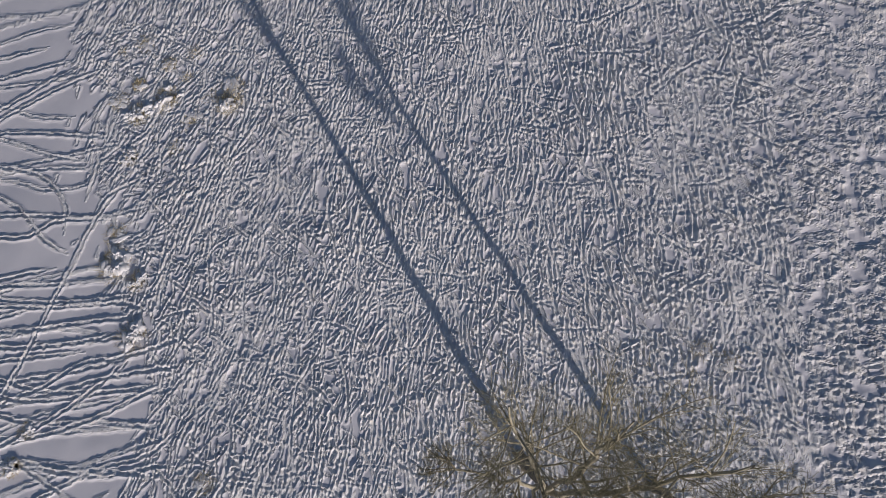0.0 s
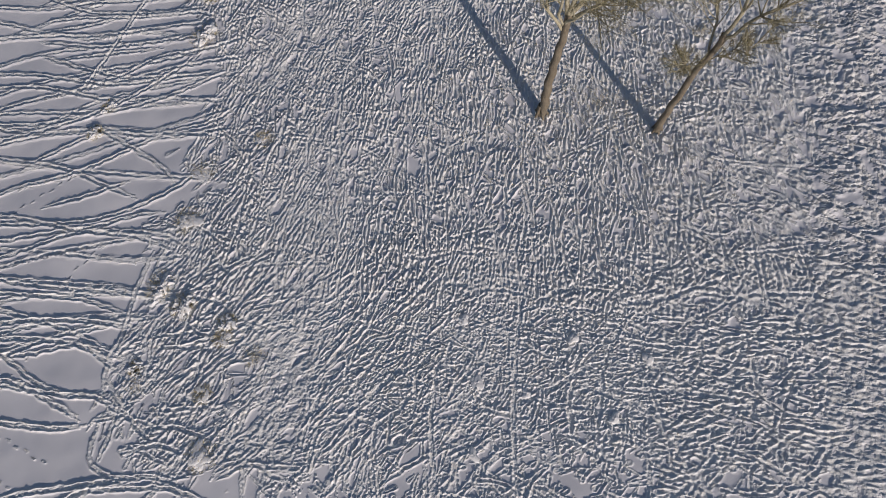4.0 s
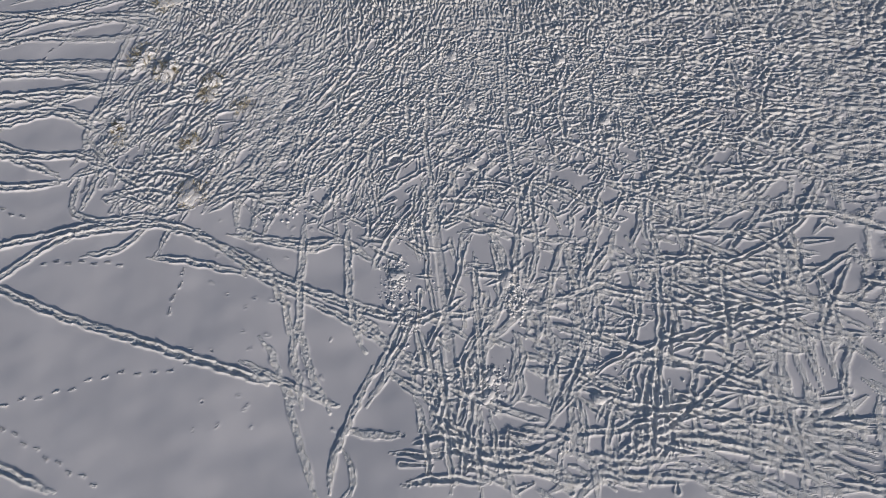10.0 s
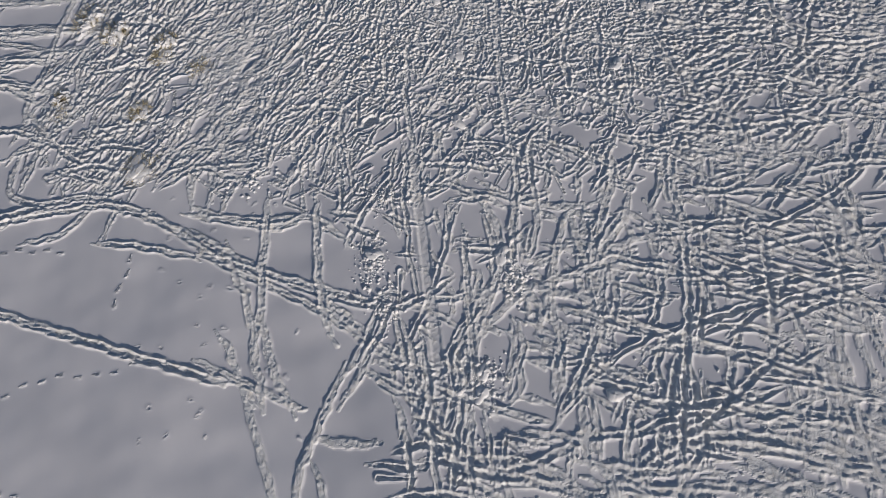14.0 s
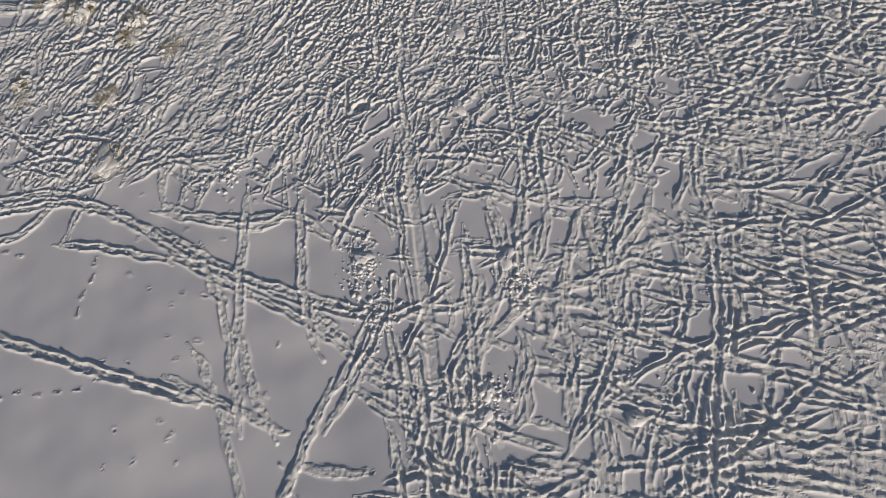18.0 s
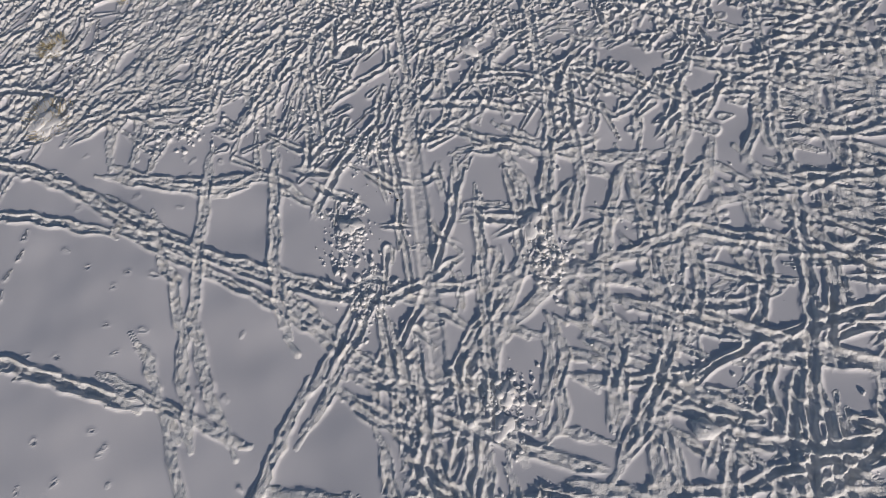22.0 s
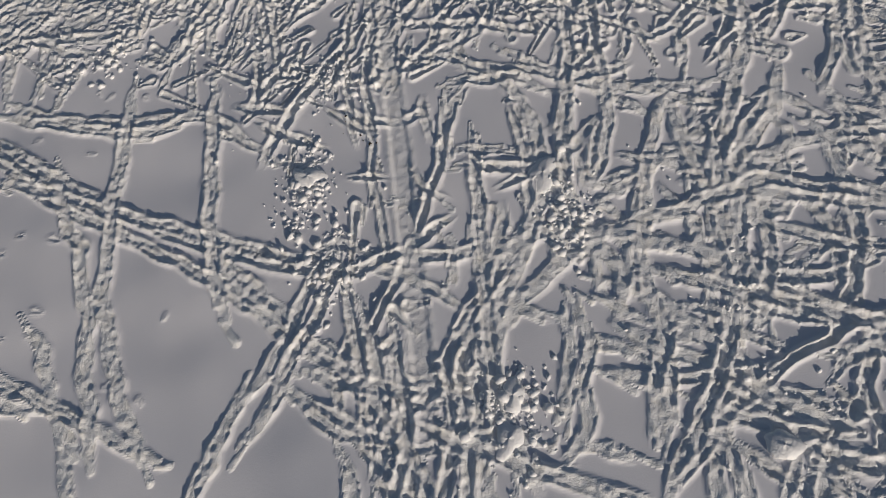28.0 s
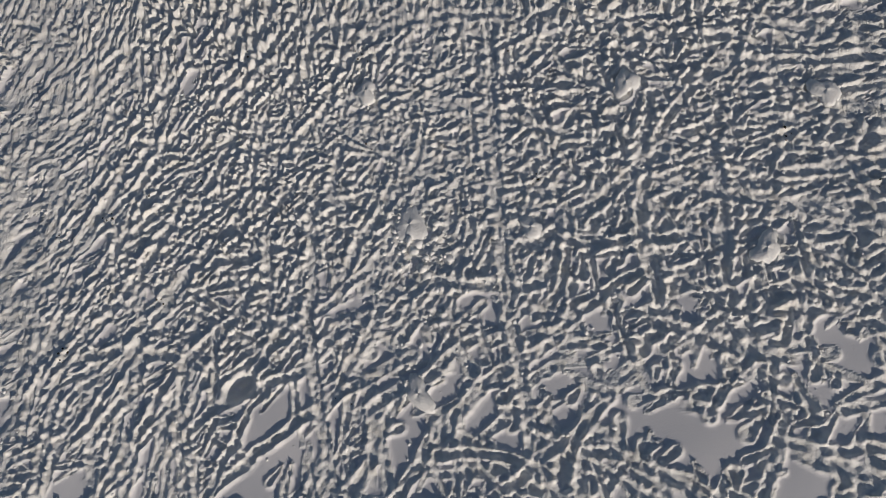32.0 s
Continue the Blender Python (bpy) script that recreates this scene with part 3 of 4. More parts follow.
trail([(-3.79, -1.43), (-3.98, -1.75), (-4.36, -2.38), (-4.51, -2.99), (-4.86, -3.67), (-5.12, -4.05), (-5.46, -4.6)], width=0.08, depth=0.037, rim=0.9)
trail([(-3.68, -1.54), (-3.85, -2.08), (-4.02, -2.7), (-4.29, -3.19), (-4.64, -3.87), (-4.78, -4.43), (-5.13, -4.88), (-5.45, -5.42)], width=0.08, depth=0.037, rim=0.9)
trail([(-4.72, -4.05), (-4.09, -4.43), (-3.48, -4.71), (-2.99, -4.97), (-2.15, -5.31)], width=0.08, depth=0.037, rim=0.9)
trail([(-4.5, -4.24), (-3.87, -4.7), (-3.27, -5.06), (-2.98, -5.23)], width=0.08, depth=0.037, rim=0.9)
trail([(-4.28, -3.29), (-3.76, -3.5), (-3.29, -3.79)], width=0.08, depth=0.037, rim=0.9)
trail([(-4.15, -3.59), (-3.54, -3.79), (-3.28, -3.98)], width=0.08, depth=0.037, rim=0.9)
trail([(-10.71, -3.67), (-9.86, -4.09), (-9.08, -4.42), (-8.07, -4.82), (-7.14, -5.24), (-6.41, -5.48)], width=0.08, depth=0.037, rim=0.9)
trail([(-9.16, -4.37), (-8.59, -4.97), (-8.01, -5.54)], width=0.08, depth=0.037, rim=0.9)
trail([(-11.33, 3.67), (-11.02, 2.49)], width=0.08, depth=0.037, rim=0.9, twin=False)
trail([(-2.93, -4.17), (-2.35, -4.4), (-1.69, -4.63)], width=0.08, depth=0.037, rim=0.9)
trail([(-3.66, -1.76), (-3.57, -2.5), (-3.32, -3.31), (-3.13, -4.17), (-3.09, -4.97), (-2.97, -5.42)], width=0.08, depth=0.037, rim=0.9)
trail([(-3.42, -2.41), (-3.07, -3.22), (-2.94, -3.99), (-2.96, -4.71), (-2.88, -5.42)], width=0.08, depth=0.037, rim=0.9)
trail([(-0.12, -1.48), (-0.44, -2.1), (-0.9, -2.59), (-1.3, -3.17), (-1.45, -3.73), (-1.51, -4.37), (-1.38, -4.98), (-1.29, -5.41)], width=0.08, depth=0.037, rim=0.9)
trail([(-0.25, -1.18), (-0.63, -1.88), (-1.1, -2.58), (-1.59, -3.35), (-1.69, -4), (-1.6, -4.72), (-1.43, -5.31)], width=0.08, depth=0.037, rim=0.9)
trail([(-1.01, -2.98), (-1.12, -3.83), (-1.19, -4.72), (-1.33, -5.15)], width=0.08, depth=0.037, rim=0.9)
trail([(0.37, -2.92), (0.36, -3.67), (0.22, -4.38), (0.2, -4.73)], width=0.08, depth=0.037, rim=0.9)
trail([(0.45, -2.53), (0.7, -3.4), (0.56, -4.04), (0.59, -4.73), (0.43, -5.15), (0.06, -5.41)], width=0.08, depth=0.037, rim=0.9)
trail([(0.43, -4.03), (0.25, -4.64), (0.04, -5.15)], width=0.08, depth=0.037, rim=0.9)
trail([(-0.71, -2.79), (-0.15, -2.91), (0.36, -3.06)], width=0.08, depth=0.037, rim=0.9)
trail([(1.72, -1.57), (1.77, -2.38), (1.85, -2.87), (1.93, -3.34), (1.93, -4.06), (1.88, -4.74), (1.64, -5.31)], width=0.08, depth=0.037, rim=0.9)
trail([(1.84, -2.58), (2, -3.15), (1.82, -3.88), (1.64, -4.65), (1.61, -5.23)], width=0.08, depth=0.037, rim=0.9)
trail([(0.73, -2.54), (1.26, -2.85), (1.77, -3.15)], width=0.08, depth=0.037, rim=0.9)
trail([(0.85, -2.25), (1.47, -2.57), (1.82, -2.77)], width=0.08, depth=0.037, rim=0.9)
trail([(3.02, -1.42), (3.09, -2.13), (3.16, -2.81), (3.15, -3.37)], width=0.08, depth=0.037, rim=0.9)
trail([(3.21, -1.34), (3.33, -2.04), (3.28, -2.62)], width=0.08, depth=0.037, rim=0.9)
trail([(5.06, -3.03), (5.12, -3.61), (4.86, -4.25), (4.96, -5), (4.77, -5.71)], width=0.08, depth=0.037, rim=0.9)
trail([(3.71, -5.59), (4.22, -5.37), (4.95, -5.09)], width=0.08, depth=0.037, rim=0.9)
trail([(3.46, -2.05), (4.12, -2.03), (4.32, -1.99)], width=0.08, depth=0.037, rim=0.9)
trail([(3.94, -2.46), (3.67, -2.92), (3.22, -3.46)], width=0.08, depth=0.037, rim=0.9)
trail([(0.43, -5.15), (1.02, -5.23), (1.51, -5.35)], width=0.08, depth=0.037, rim=0.9)
trail([(3.98, 2.12), (3.73, 1.25), (3.42, 0.55), (3.15, -0.24), (3.03, -1), (3.11, -1.73)], width=0.08, depth=0.037, rim=0.9)
trail([(3.71, 1.13), (3.43, 0.32), (3.21, -0.46), (3.09, -1.21)], width=0.08, depth=0.037, rim=0.9)
trail([(2.03, -0.17), (1.89, -0.94), (1.89, -1.36), (1.68, -1.98)], width=0.08, depth=0.037, rim=0.9)
trail([(2.03, -0.17), (1.52, -0.31), (1.1, -0.51)], width=0.08, depth=0.037, rim=0.9)
trail([(2.02, -0.28), (1.39, -0.63), (1.07, -0.78)], width=0.08, depth=0.037, rim=0.9)
trail([(2.13, -0.17), (2.37, 0.16), (2.6, 0.03)], width=0.08, depth=0.037, rim=0.9)
trail([(2.81, 0.48), (3.16, 0.81), (3.6, 1.07)], width=0.08, depth=0.037, rim=0.9)
trail([(2.64, 0.31), (3, 0.4), (3.47, 0.9)], width=0.08, depth=0.037, rim=0.9)
trail([(3.4, -0.2), (3.86, -0.28), (4.49, -0.15)], width=0.08, depth=0.037, rim=0.9)
trail([(3.46, -0.37), (4.28, -0.63), (5.51, -0.89), (6.27, -1.14)], width=0.08, depth=0.037, rim=0.9)
trail([(4.47, -0.2), (4.57, 0.48), (4.16, 0.85)], width=0.08, depth=0.037, rim=0.9)
trail([(3.78, -0.72), (3.68, -1.03), (3.89, -1.2), (4.27, -1.22), (4.41, -0.75)], width=0.08, depth=0.037, rim=0.9)
trail([(0.65, 4.26), (0.78, 2.81), (0.65, 1.76), (0.53, 0.76), (0.52, -0.19), (0.64, -1.2), (0.83, -1.94)], width=0.08, depth=0.037, rim=0.9)
trail([(1.27, 2.63), (1.38, 2.08), (1.49, 1.56)], width=0.08, depth=0.037, rim=0.9)
trail([(-1.68, 0.43), (-0.92, 0.38), (-0.28, 0.36)], width=0.08, depth=0.037, rim=0.9)
trail([(-1.79, 1.97), (-0.99, 2), (-0.38, 2.04), (0.21, 1.67), (0.64, 1.5)], width=0.08, depth=0.037, rim=0.9)
trail([(-1.73, 1.83), (-1.76, 0.93), (-1.68, 0.31)], width=0.08, depth=0.037, rim=0.9)
trail([(-1.56, 2.76), (-1.2, 3.44), (-0.6, 3.81)], width=0.08, depth=0.037, rim=0.9)
trail([(-1.63, 0.06), (-0.83, 0.01), (-0.41, -0.13)], width=0.08, depth=0.037, rim=0.9)
trail([(-0.39, 1.72), (-0.2, 0.94), (-0.13, 0.32)], width=0.08, depth=0.037, rim=0.9)
trail([(-2.84, 2.19), (-2.26, 2.69), (-1.56, 3.04)], width=0.08, depth=0.037, rim=0.9)
trail([(5.17, -1.31), (4.69, -1.91), (4.17, -2.28)], width=0.08, depth=0.037, rim=0.9)
trail([(4.55, -0.86), (4.89, -1.51), (5.46, -2.16)], width=0.08, depth=0.037, rim=0.9)
trail([(4.92, -1.92), (4.83, -2.72)], width=0.08, depth=0.037, rim=0.9)
trail([(5.18, -1.83), (5.06, -2.73)], width=0.08, depth=0.037, rim=0.9)
trail([(2.58, 0.26), (2.96, 0.12), (3.52, -0.04)], width=0.08, depth=0.037, rim=0.9)
trail([(-1.79, -1.3), (-1.58, -1.85), (-1.69, -2.46)], width=0.08, depth=0.037, rim=0.9)
trail([(-1.27, -1.32), (-1.18, -1.86)], width=0.08, depth=0.037, rim=0.9)
trail([(-3.55, 4.75), (-3.37, 3.51), (-3.44, 2.38), (-3.26, 1.04), (-3.1, 0.04)], width=0.08, depth=0.037, rim=0.9, gait=0.4)
trail([(-2.44, 0.11), (-2, -0.5), (-1.58, -0.75)], width=0.08, depth=0.037, rim=0.9)
trail([(-0.7, 4.27), (-0.9, 3.55), (-1.21, 2.87)], width=0.08, depth=0.037, rim=0.9)
trail([(2.16, -2.97), (2.57, -3.17), (2.97, -3.45)], width=0.08, depth=0.037, rim=0.8)
trail([(2.11, -3.34), (2.71, -3.45), (3.04, -3.54)], width=0.08, depth=0.037, rim=0.8)
trail([(2.15, -3.71), (2.74, -3.8), (3.24, -3.91)], width=0.08, depth=0.037, rim=0.8)
trail([(2.1, -4.06), (2.59, -4.24), (3.18, -4.44), (3.78, -4.6)], width=0.08, depth=0.037, rim=0.8)
trail([(2.15, -4.32), (2.8, -4.59), (3.36, -4.83), (4.75, -5.07)], width=0.08, depth=0.037, rim=0.8)
trail([(2.09, -4.74), (2.66, -5.01), (3.14, -5.25)], width=0.08, depth=0.037, rim=0.8)
trail([(2.18, -2.78), (2.86, -2.99), (3.55, -3.1)], width=0.08, depth=0.037, rim=0.8)
trail([(1.02, -1.43), (1.57, -1.66), (2.22, -1.79)], width=0.08, depth=0.037, rim=0.8)
trail([(1.97, -1.47), (2.49, -1.81), (3.1, -2.03)], width=0.08, depth=0.037, rim=0.8)
trail([(3.33, -2.82), (3.94, -3.03), (5.03, -3.22)], width=0.08, depth=0.037, rim=0.8)
trail([(0.8, -3.86), (1.22, -4.13), (1.64, -4.23)], width=0.08, depth=0.037, rim=0.8)
trail([(3.2, -4.26), (4.01, -4.4), (4.81, -4.62)], width=0.08, depth=0.037, rim=0.8)
trail([(0.76, -3.31), (1.19, -3.5), (1.6, -3.87)], width=0.08, depth=0.037, rim=0.8)
trail([(3.6, -1.24), (4.2, -1.58), (5.06, -1.83), (6.05, -1.99)], width=0.08, depth=0.037, rim=0.8)
trail([(-8.76, 2.58), (-8.7, 1.58), (-8.69, 0.77), (-8.64, -0.38), (-8.54, -1.34), (-8.52, -2.25), (-8.16, -3.12), (-7.87, -3.96), (-7.49, -4.66), (-7.14, -5.24), (-6.95, -5.55)], width=0.1, depth=0.04, gait=0.8, twin=False, rim=0.7)
trail([(-6.82, 2.4), (-6.68, 1.16), (-6.59, 0.12), (-6.47, -0.85), (-6.27, -1.66), (-6.05, -2.43), (-5.76, -3.16)], width=0.1, depth=0.04, gait=0.8, twin=False, rim=0.7)
trail([(-10.08, 0.64), (-9.69, -0.56), (-9.15, -1.32), (-8.98, -2.02), (-8.67, -2.7), (-8.58, -3.69), (-8.27, -4.42), (-8.18, -5.04), (-7.93, -5.66)], width=0.1, depth=0.04, gait=0.8, twin=False, rim=0.7)
trail([(-9.95, -2.84), (-9.56, -3.29), (-9.12, -4.15), (-8.92, -4.57)], width=0.1, depth=0.04, gait=0.8, twin=False, rim=0.7)
# the pressed band of a sledge
track([(-3.19, 4.71), (-2.96, 2.48), (-2.67, 0.49), (-2.47, -1.27), (-2.23, -3.05), (-2.07, -4.36), (-1.92, -5.41)])
# paths seen farther along
trail([(0.4, 13.41), (0.35, 11.79), (0.29, 10.15), (0.28, 8.4), (0.33, 6.98), (0.43, 5.76), (0.52, 4.52), (0.63, 3.6)], width=0.085, depth=0.038, rim=0.8)
trail([(-3.39, 10.01), (-3.44, 8.56), (-3.47, 7.08), (-3.34, 5.69), (-3.12, 4.48), (-3.01, 3.7)], width=0.085, depth=0.038, rim=0.8)
trail([(3.14, 9.42), (2.77, 8.13), (2.85, 7.28), (3.02, 6.46), (3.3, 5.86)], width=0.085, depth=0.038, rim=0.8)
trail([(0.12, 10.05), (-0.58, 9.54), (-1.27, 9.39)], width=0.085, depth=0.038, rim=0.8)
trail([(0.28, 9.2), (-0.26, 9.38), (-0.94, 9.11)], width=0.085, depth=0.038, rim=0.8)
trail([(0.26, 6.07), (0.88, 6.32), (1.65, 6.17)], width=0.085, depth=0.038, rim=0.8)
trail([(0.51, 5.46), (1.22, 5.81), (1.8, 5.77)], width=0.085, depth=0.038, rim=0.8)
trail([(0.23, 6.99), (0.91, 6.63), (1.69, 6.57)], width=0.085, depth=0.038, rim=0.8)
trail([(3.05, 6.66), (3.29, 7.04), (3.69, 7.2)], width=0.085, depth=0.038, rim=0.8)
trail([(0.77, 6.23), (1.3, 6.6), (1.36, 6.19)], width=0.085, depth=0.038, rim=0.8)
trail([(1.73, 5.2), (2.35, 5.64), (2.56, 5.16)], width=0.085, depth=0.038, rim=0.8)
trail([(-2.91, 13.17), (-2.39, 13.36), (-1.63, 13.08)], width=0.085, depth=0.038, rim=0.8)
trail([(1.2, 5.61), (1.93, 5.29), (2.64, 5.72)], width=0.085, depth=0.038, rim=0.8)
trail([(-1.69, 11.06), (-0.97, 11.21), (-0.07, 10.7)], width=0.085, depth=0.038, rim=0.8)
trail([(-2.45, 7.55), (-1.79, 7.27), (-0.91, 7.41)], width=0.085, depth=0.038, rim=0.8)
trail([(3.66, 6.41), (3.98, 5.63), (3.63, 5.1)], width=0.085, depth=0.038, rim=0.8)
trail([(-1.22, 0.79), (-1.1, -1.14), (-0.99, -2.96), (-0.89, -5.09)], width=0.085, depth=0.038, rim=0.8)
trail([(2.63, 0.7), (3.17, -1.2), (3.64, -3.42)], width=0.085, depth=0.038, rim=0.8)
trail([(3.68, -0.04), (3.32, -2.11), (2.79, -3.84), (1.44, -6.28)], width=0.085, depth=0.038, rim=0.8)
trail([(4.83, 0.66), (6.4, -0.79), (8.29, -2.15)], width=0.085, depth=0.038, rim=0.8)
trail([(0.33, -1.62), (2.09, -1.19), (4.75, -0.29)], width=0.085, depth=0.038, rim=0.8)
trail([(1.61, -2.09), (4.5, -2.99), (7.44, -3.85)], width=0.085, depth=0.038, rim=0.8)
trail([(4.41, -4.05), (6.14, -3), (8.69, -2.16)], width=0.085, depth=0.038, rim=0.8)
trail([(3.51, -5.08), (5.46, -5.47), (8.24, -5.06)], width=0.085, depth=0.038, rim=0.8)
trail([(6.35, 0.63), (6.14, -2.13), (5.6, -5.07), (5.08, -8.11)], width=0.085, depth=0.038, rim=0.8)
trail([(8.91, 0.57), (8.69, -2.16), (8.62, -3.85)], width=0.085, depth=0.038, rim=0.8)
trail([(10.05, -3.87), (10.32, -5.99), (11.02, -8.51)], width=0.085, depth=0.038, rim=0.8, gait=0.5)
trail([(6.1, -6.62), (8.01, -6.82), (10.64, -7.67)], width=0.085, depth=0.038, rim=0.8)
trail([(2.19, -7.04), (4.11, -7.39), (6.41, -7.18)], width=0.085, depth=0.038, rim=0.8)
trail([(9.08, -3.44), (7.27, -5.06), (5.76, -6.24)], width=0.085, depth=0.038, rim=0.8)
trail([(11.2, 0.29), (12.78, -2.3), (14.48, -4.17)], width=0.085, depth=0.038, rim=0.8)
trail([(13.88, 0.47), (12.27, -2.27), (12.43, -4.48)], width=0.085, depth=0.038, rim=0.8)
trail([(0.2, -7.44), (1.37, -7.8), (3.28, -8.14)], width=0.085, depth=0.038, rim=0.8)
trail([(-8.78, -4.9), (-8.16, -6.36), (-7.57, -7.74), (-7.14, -8.72)], width=0.085, depth=0.036, rim=0.8, twin=False)
trail([(-5.32, -4.04), (-6.04, -5.94), (-6.55, -7.34), (-6.63, -8.71)], width=0.085, depth=0.036, rim=0.8)
trail([(-6.22, -6.34), (-4.93, -6.53), (-3.88, -6.52)], width=0.085, depth=0.036, rim=0.8)
trail([(-4.27, -7.12), (-3.02, -7.29), (-2.01, -7.09)], width=0.085, depth=0.036, rim=0.8)
trail([(-3.52, -5.1), (-3.04, -6.71), (-2.89, -8.24)], width=0.085, depth=0.036, rim=0.8)
trail([(-6.15, -7.14), (-5.75, -8.1), (-6.01, -8.7)], width=0.085, depth=0.036, rim=0.8)
trail([(-2.73, -2.95), (-2.36, -5.09), (-2.21, -7.09), (-1.98, -8.63)], width=0.085, depth=0.036, rim=0.8)
trail([(-4.45, -3.82), (-3.57, -4.04), (-2.05, -4.26)], width=0.085, depth=0.036, rim=0.8)
trail([(-0.99, -5.5), (-1.1, -7.08), (-1, -8.61)], width=0.085, depth=0.036, rim=0.8)
trail([(-3.8, -8.25), (-2.19, -8.04), (-0.6, -8.2)], width=0.085, depth=0.036, rim=0.8)

# small dents and crumbs' rims on the smooth crust
for _ in range(45):
    groove(rng.uniform(-13, -4.5), rng.uniform(-6.5, 3.5), rng.uniform(0, 3.1), rng.uniform(0.04, 0.16), rng.uniform(0.035, 0.06), rng.uniform(0.008, 0.022), 0.8, 1.0, 0.3, 0.4)
# heaped lips slump, however many marks cross
H = BASE + 0.11 * np.tanh((H - BASE) / 0.11)
# broken snow that fell back into the marks
CLOSE = np.clip((12 - GY) / 6, 0, 1) * np.clip((10 - GX) / 3, 0, 1)
H += CLOSE * TROD * 0.042 * (np.clip(lumps(GX, GY, 0.10, 35) - 0.42, 0, 1) + 0.6 * np.clip(lumps(GX, GY, 0.18, 36) - 0.5, 0, 1))
# tussocks under the snow of the far side
ROUGH = np.clip((GX - 8.5 - 1.5 * np.sin(0.5 * GY)) / 6, 0, 1) * np.clip((GY - 11) / 5, 0, 1) * near
H += ROUGH * (0.11 * np.clip(lumps(GX, GY, 0.62, 37) - 0.4, 0, 1) + 0.055 * np.clip(lumps(GX, GY, 0.27, 38) - 0.35, 0, 1))
CRUMBLY = 1 + 1.5 * np.clip((16 - GY) / 4, 0, 1) * np.clip((GY - 1) / 3, 0, 1)
H += near * TROD * CRUMBLY * (0.013 * (RAG - 0.5) + 0.014 * (lumps(GX, GY, 0.06, 33) - 0.5))
press(-4.85, 5.7, 0.30, 0.20, 0.6, -0.13)
nx, ny = len(XS), len(YS)
idx = np.arange(nx * ny, dtype=np.int32).reshape(nx, ny)
quads = np.stack([idx[:-1, :-1], idx[1:, :-1], idx[1:, 1:], idx[:-1, 1:]], -1).reshape(-1, 4)
ground_mesh = mesh_from("ground", np.stack([GX, GY, H], -1).reshape(-1, 3), quads)
space = np.maximum(np.gradient(XS)[:, None], np.gradient(YS)[None, :])
GRAIN = TROD * np.clip((space - 0.02) / 0.06, 0.26, 1.0)
for attr, values in (("trodden", TROD), ("grain", GRAIN)):
    layer = ground_mesh.attributes.new(attr, "FLOAT", "POINT")
    layer.data.foreach_set("value", values.astype(np.float32).ravel())
ground = tagged(part("ground", ground_mesh, SNOW), "deep snow field trodden by a herd, sunlit with blue shadows", "snow field", kind="structure")


def height_at(x, y):
    i, j = min(np.searchsorted(XS, x), nx - 1), min(np.searchsorted(YS, y), ny - 1)
    return float(H[i, j])

# ---- bare trees ----
def across(u, v):
    """Cross product, row by row."""
    v = np.broadcast_to(v, u.shape)
    return np.stack([u[:, 1] * v[:, 2] - u[:, 2] * v[:, 1], u[:, 2] * v[:, 0] - u[:, 0] * v[:, 2], u[:, 0] * v[:, 1] - u[:, 1] * v[:, 0]], 1)


class Wood:
    """Collects tapered tubes for one mesh."""

    def __init__(self):
        self.v, self.f, self.n = [], [], 0

    def tube(self, pts, r0, r1, sides):
        pts = np.asarray(pts, float)
        k = len(pts)
        d = np.empty_like(pts)
        d[1:-1], d[0], d[-1] = pts[2:] - pts[:-2], pts[1] - pts[0], pts[-1] - pts[-2]
        d /= np.sqrt((d * d).sum(1))[:, None] + 1e-9
        ref = np.array([0.3, 0.2, 1.0]) if abs(d[0, 2]) < 0.8 else np.array([1.0, 0.2, 0.1])
        a = across(d, ref)
        a /= np.sqrt((a * a).sum(1))[:, None] + 1e-9
        b = across(d, a)
        r = np.linspace(r0, r1, k)[:, None, None]
        th = np.linspace(0, 2 * math.pi, sides, endpoint=False)
        ring = pts[:, None] + r * (np.cos(th)[None, :, None] * a[:, None] + np.sin(th)[None, :, None] * b[:, None])
        self.v.append(ring.reshape(-1, 3))
        i = np.arange(k - 1)[:, None] * sides + np.arange(sides)[None]
        j = np.arange(k - 1)[:, None] * sides + (np.arange(sides)[None] + 1) % sides
        self.f.append(np.stack([i, j, j + sides, i + sides], -1).reshape(-1, 4) + self.n)
        self.n += k * sides

    def mesh(self, name):
        return mesh_from(name, np.concatenate(self.v), np.concatenate(self.f))


def unit(v):
    return v / (math.sqrt(v[0] * v[0] + v[1] * v[1] + v[2] * v[2]) + 1e-9)


def bough(r, start, heading, length, bend, n=6):
    """A wandering line from start along heading that turns up towards the light."""
    pts, d = [np.array(start, float)], unit(np.array(heading, float))
    for _ in range(n):
        d = unit(d + r.normal(0, bend, 3) + np.array([0, 0, 0.05]))
        pts.append(pts[-1] + d * length / n)
    return np.array(pts)


def twigs_on(w, r, line, rad, depth, length, count, spread):
    for _ in range(count):
        t = r.uniform(0.22, 1.0)
        k = t * (len(line) - 1)
        i = min(int(k), len(line) - 2)
        p = line[i] + (line[i + 1] - line[i]) * (k - i)
        d = unit(unit(line[i + 1] - line[i]) + r.normal(0, spread, 3) + np.array([0, 0, 0.1]))
        ln = length * r.uniform(0.5, 1.2) * (1.15 - 0.5 * t)
        sub = bough(r, p, d, ln, 0.13, 3)
        w.tube(sub, rad * r.uniform(0.7, 1.1), rad * 0.4, 3)
        if depth:
            twigs_on(w, r, sub, rad * 0.55, depth - 1, length * 0.55, max(3, count // 2), spread)


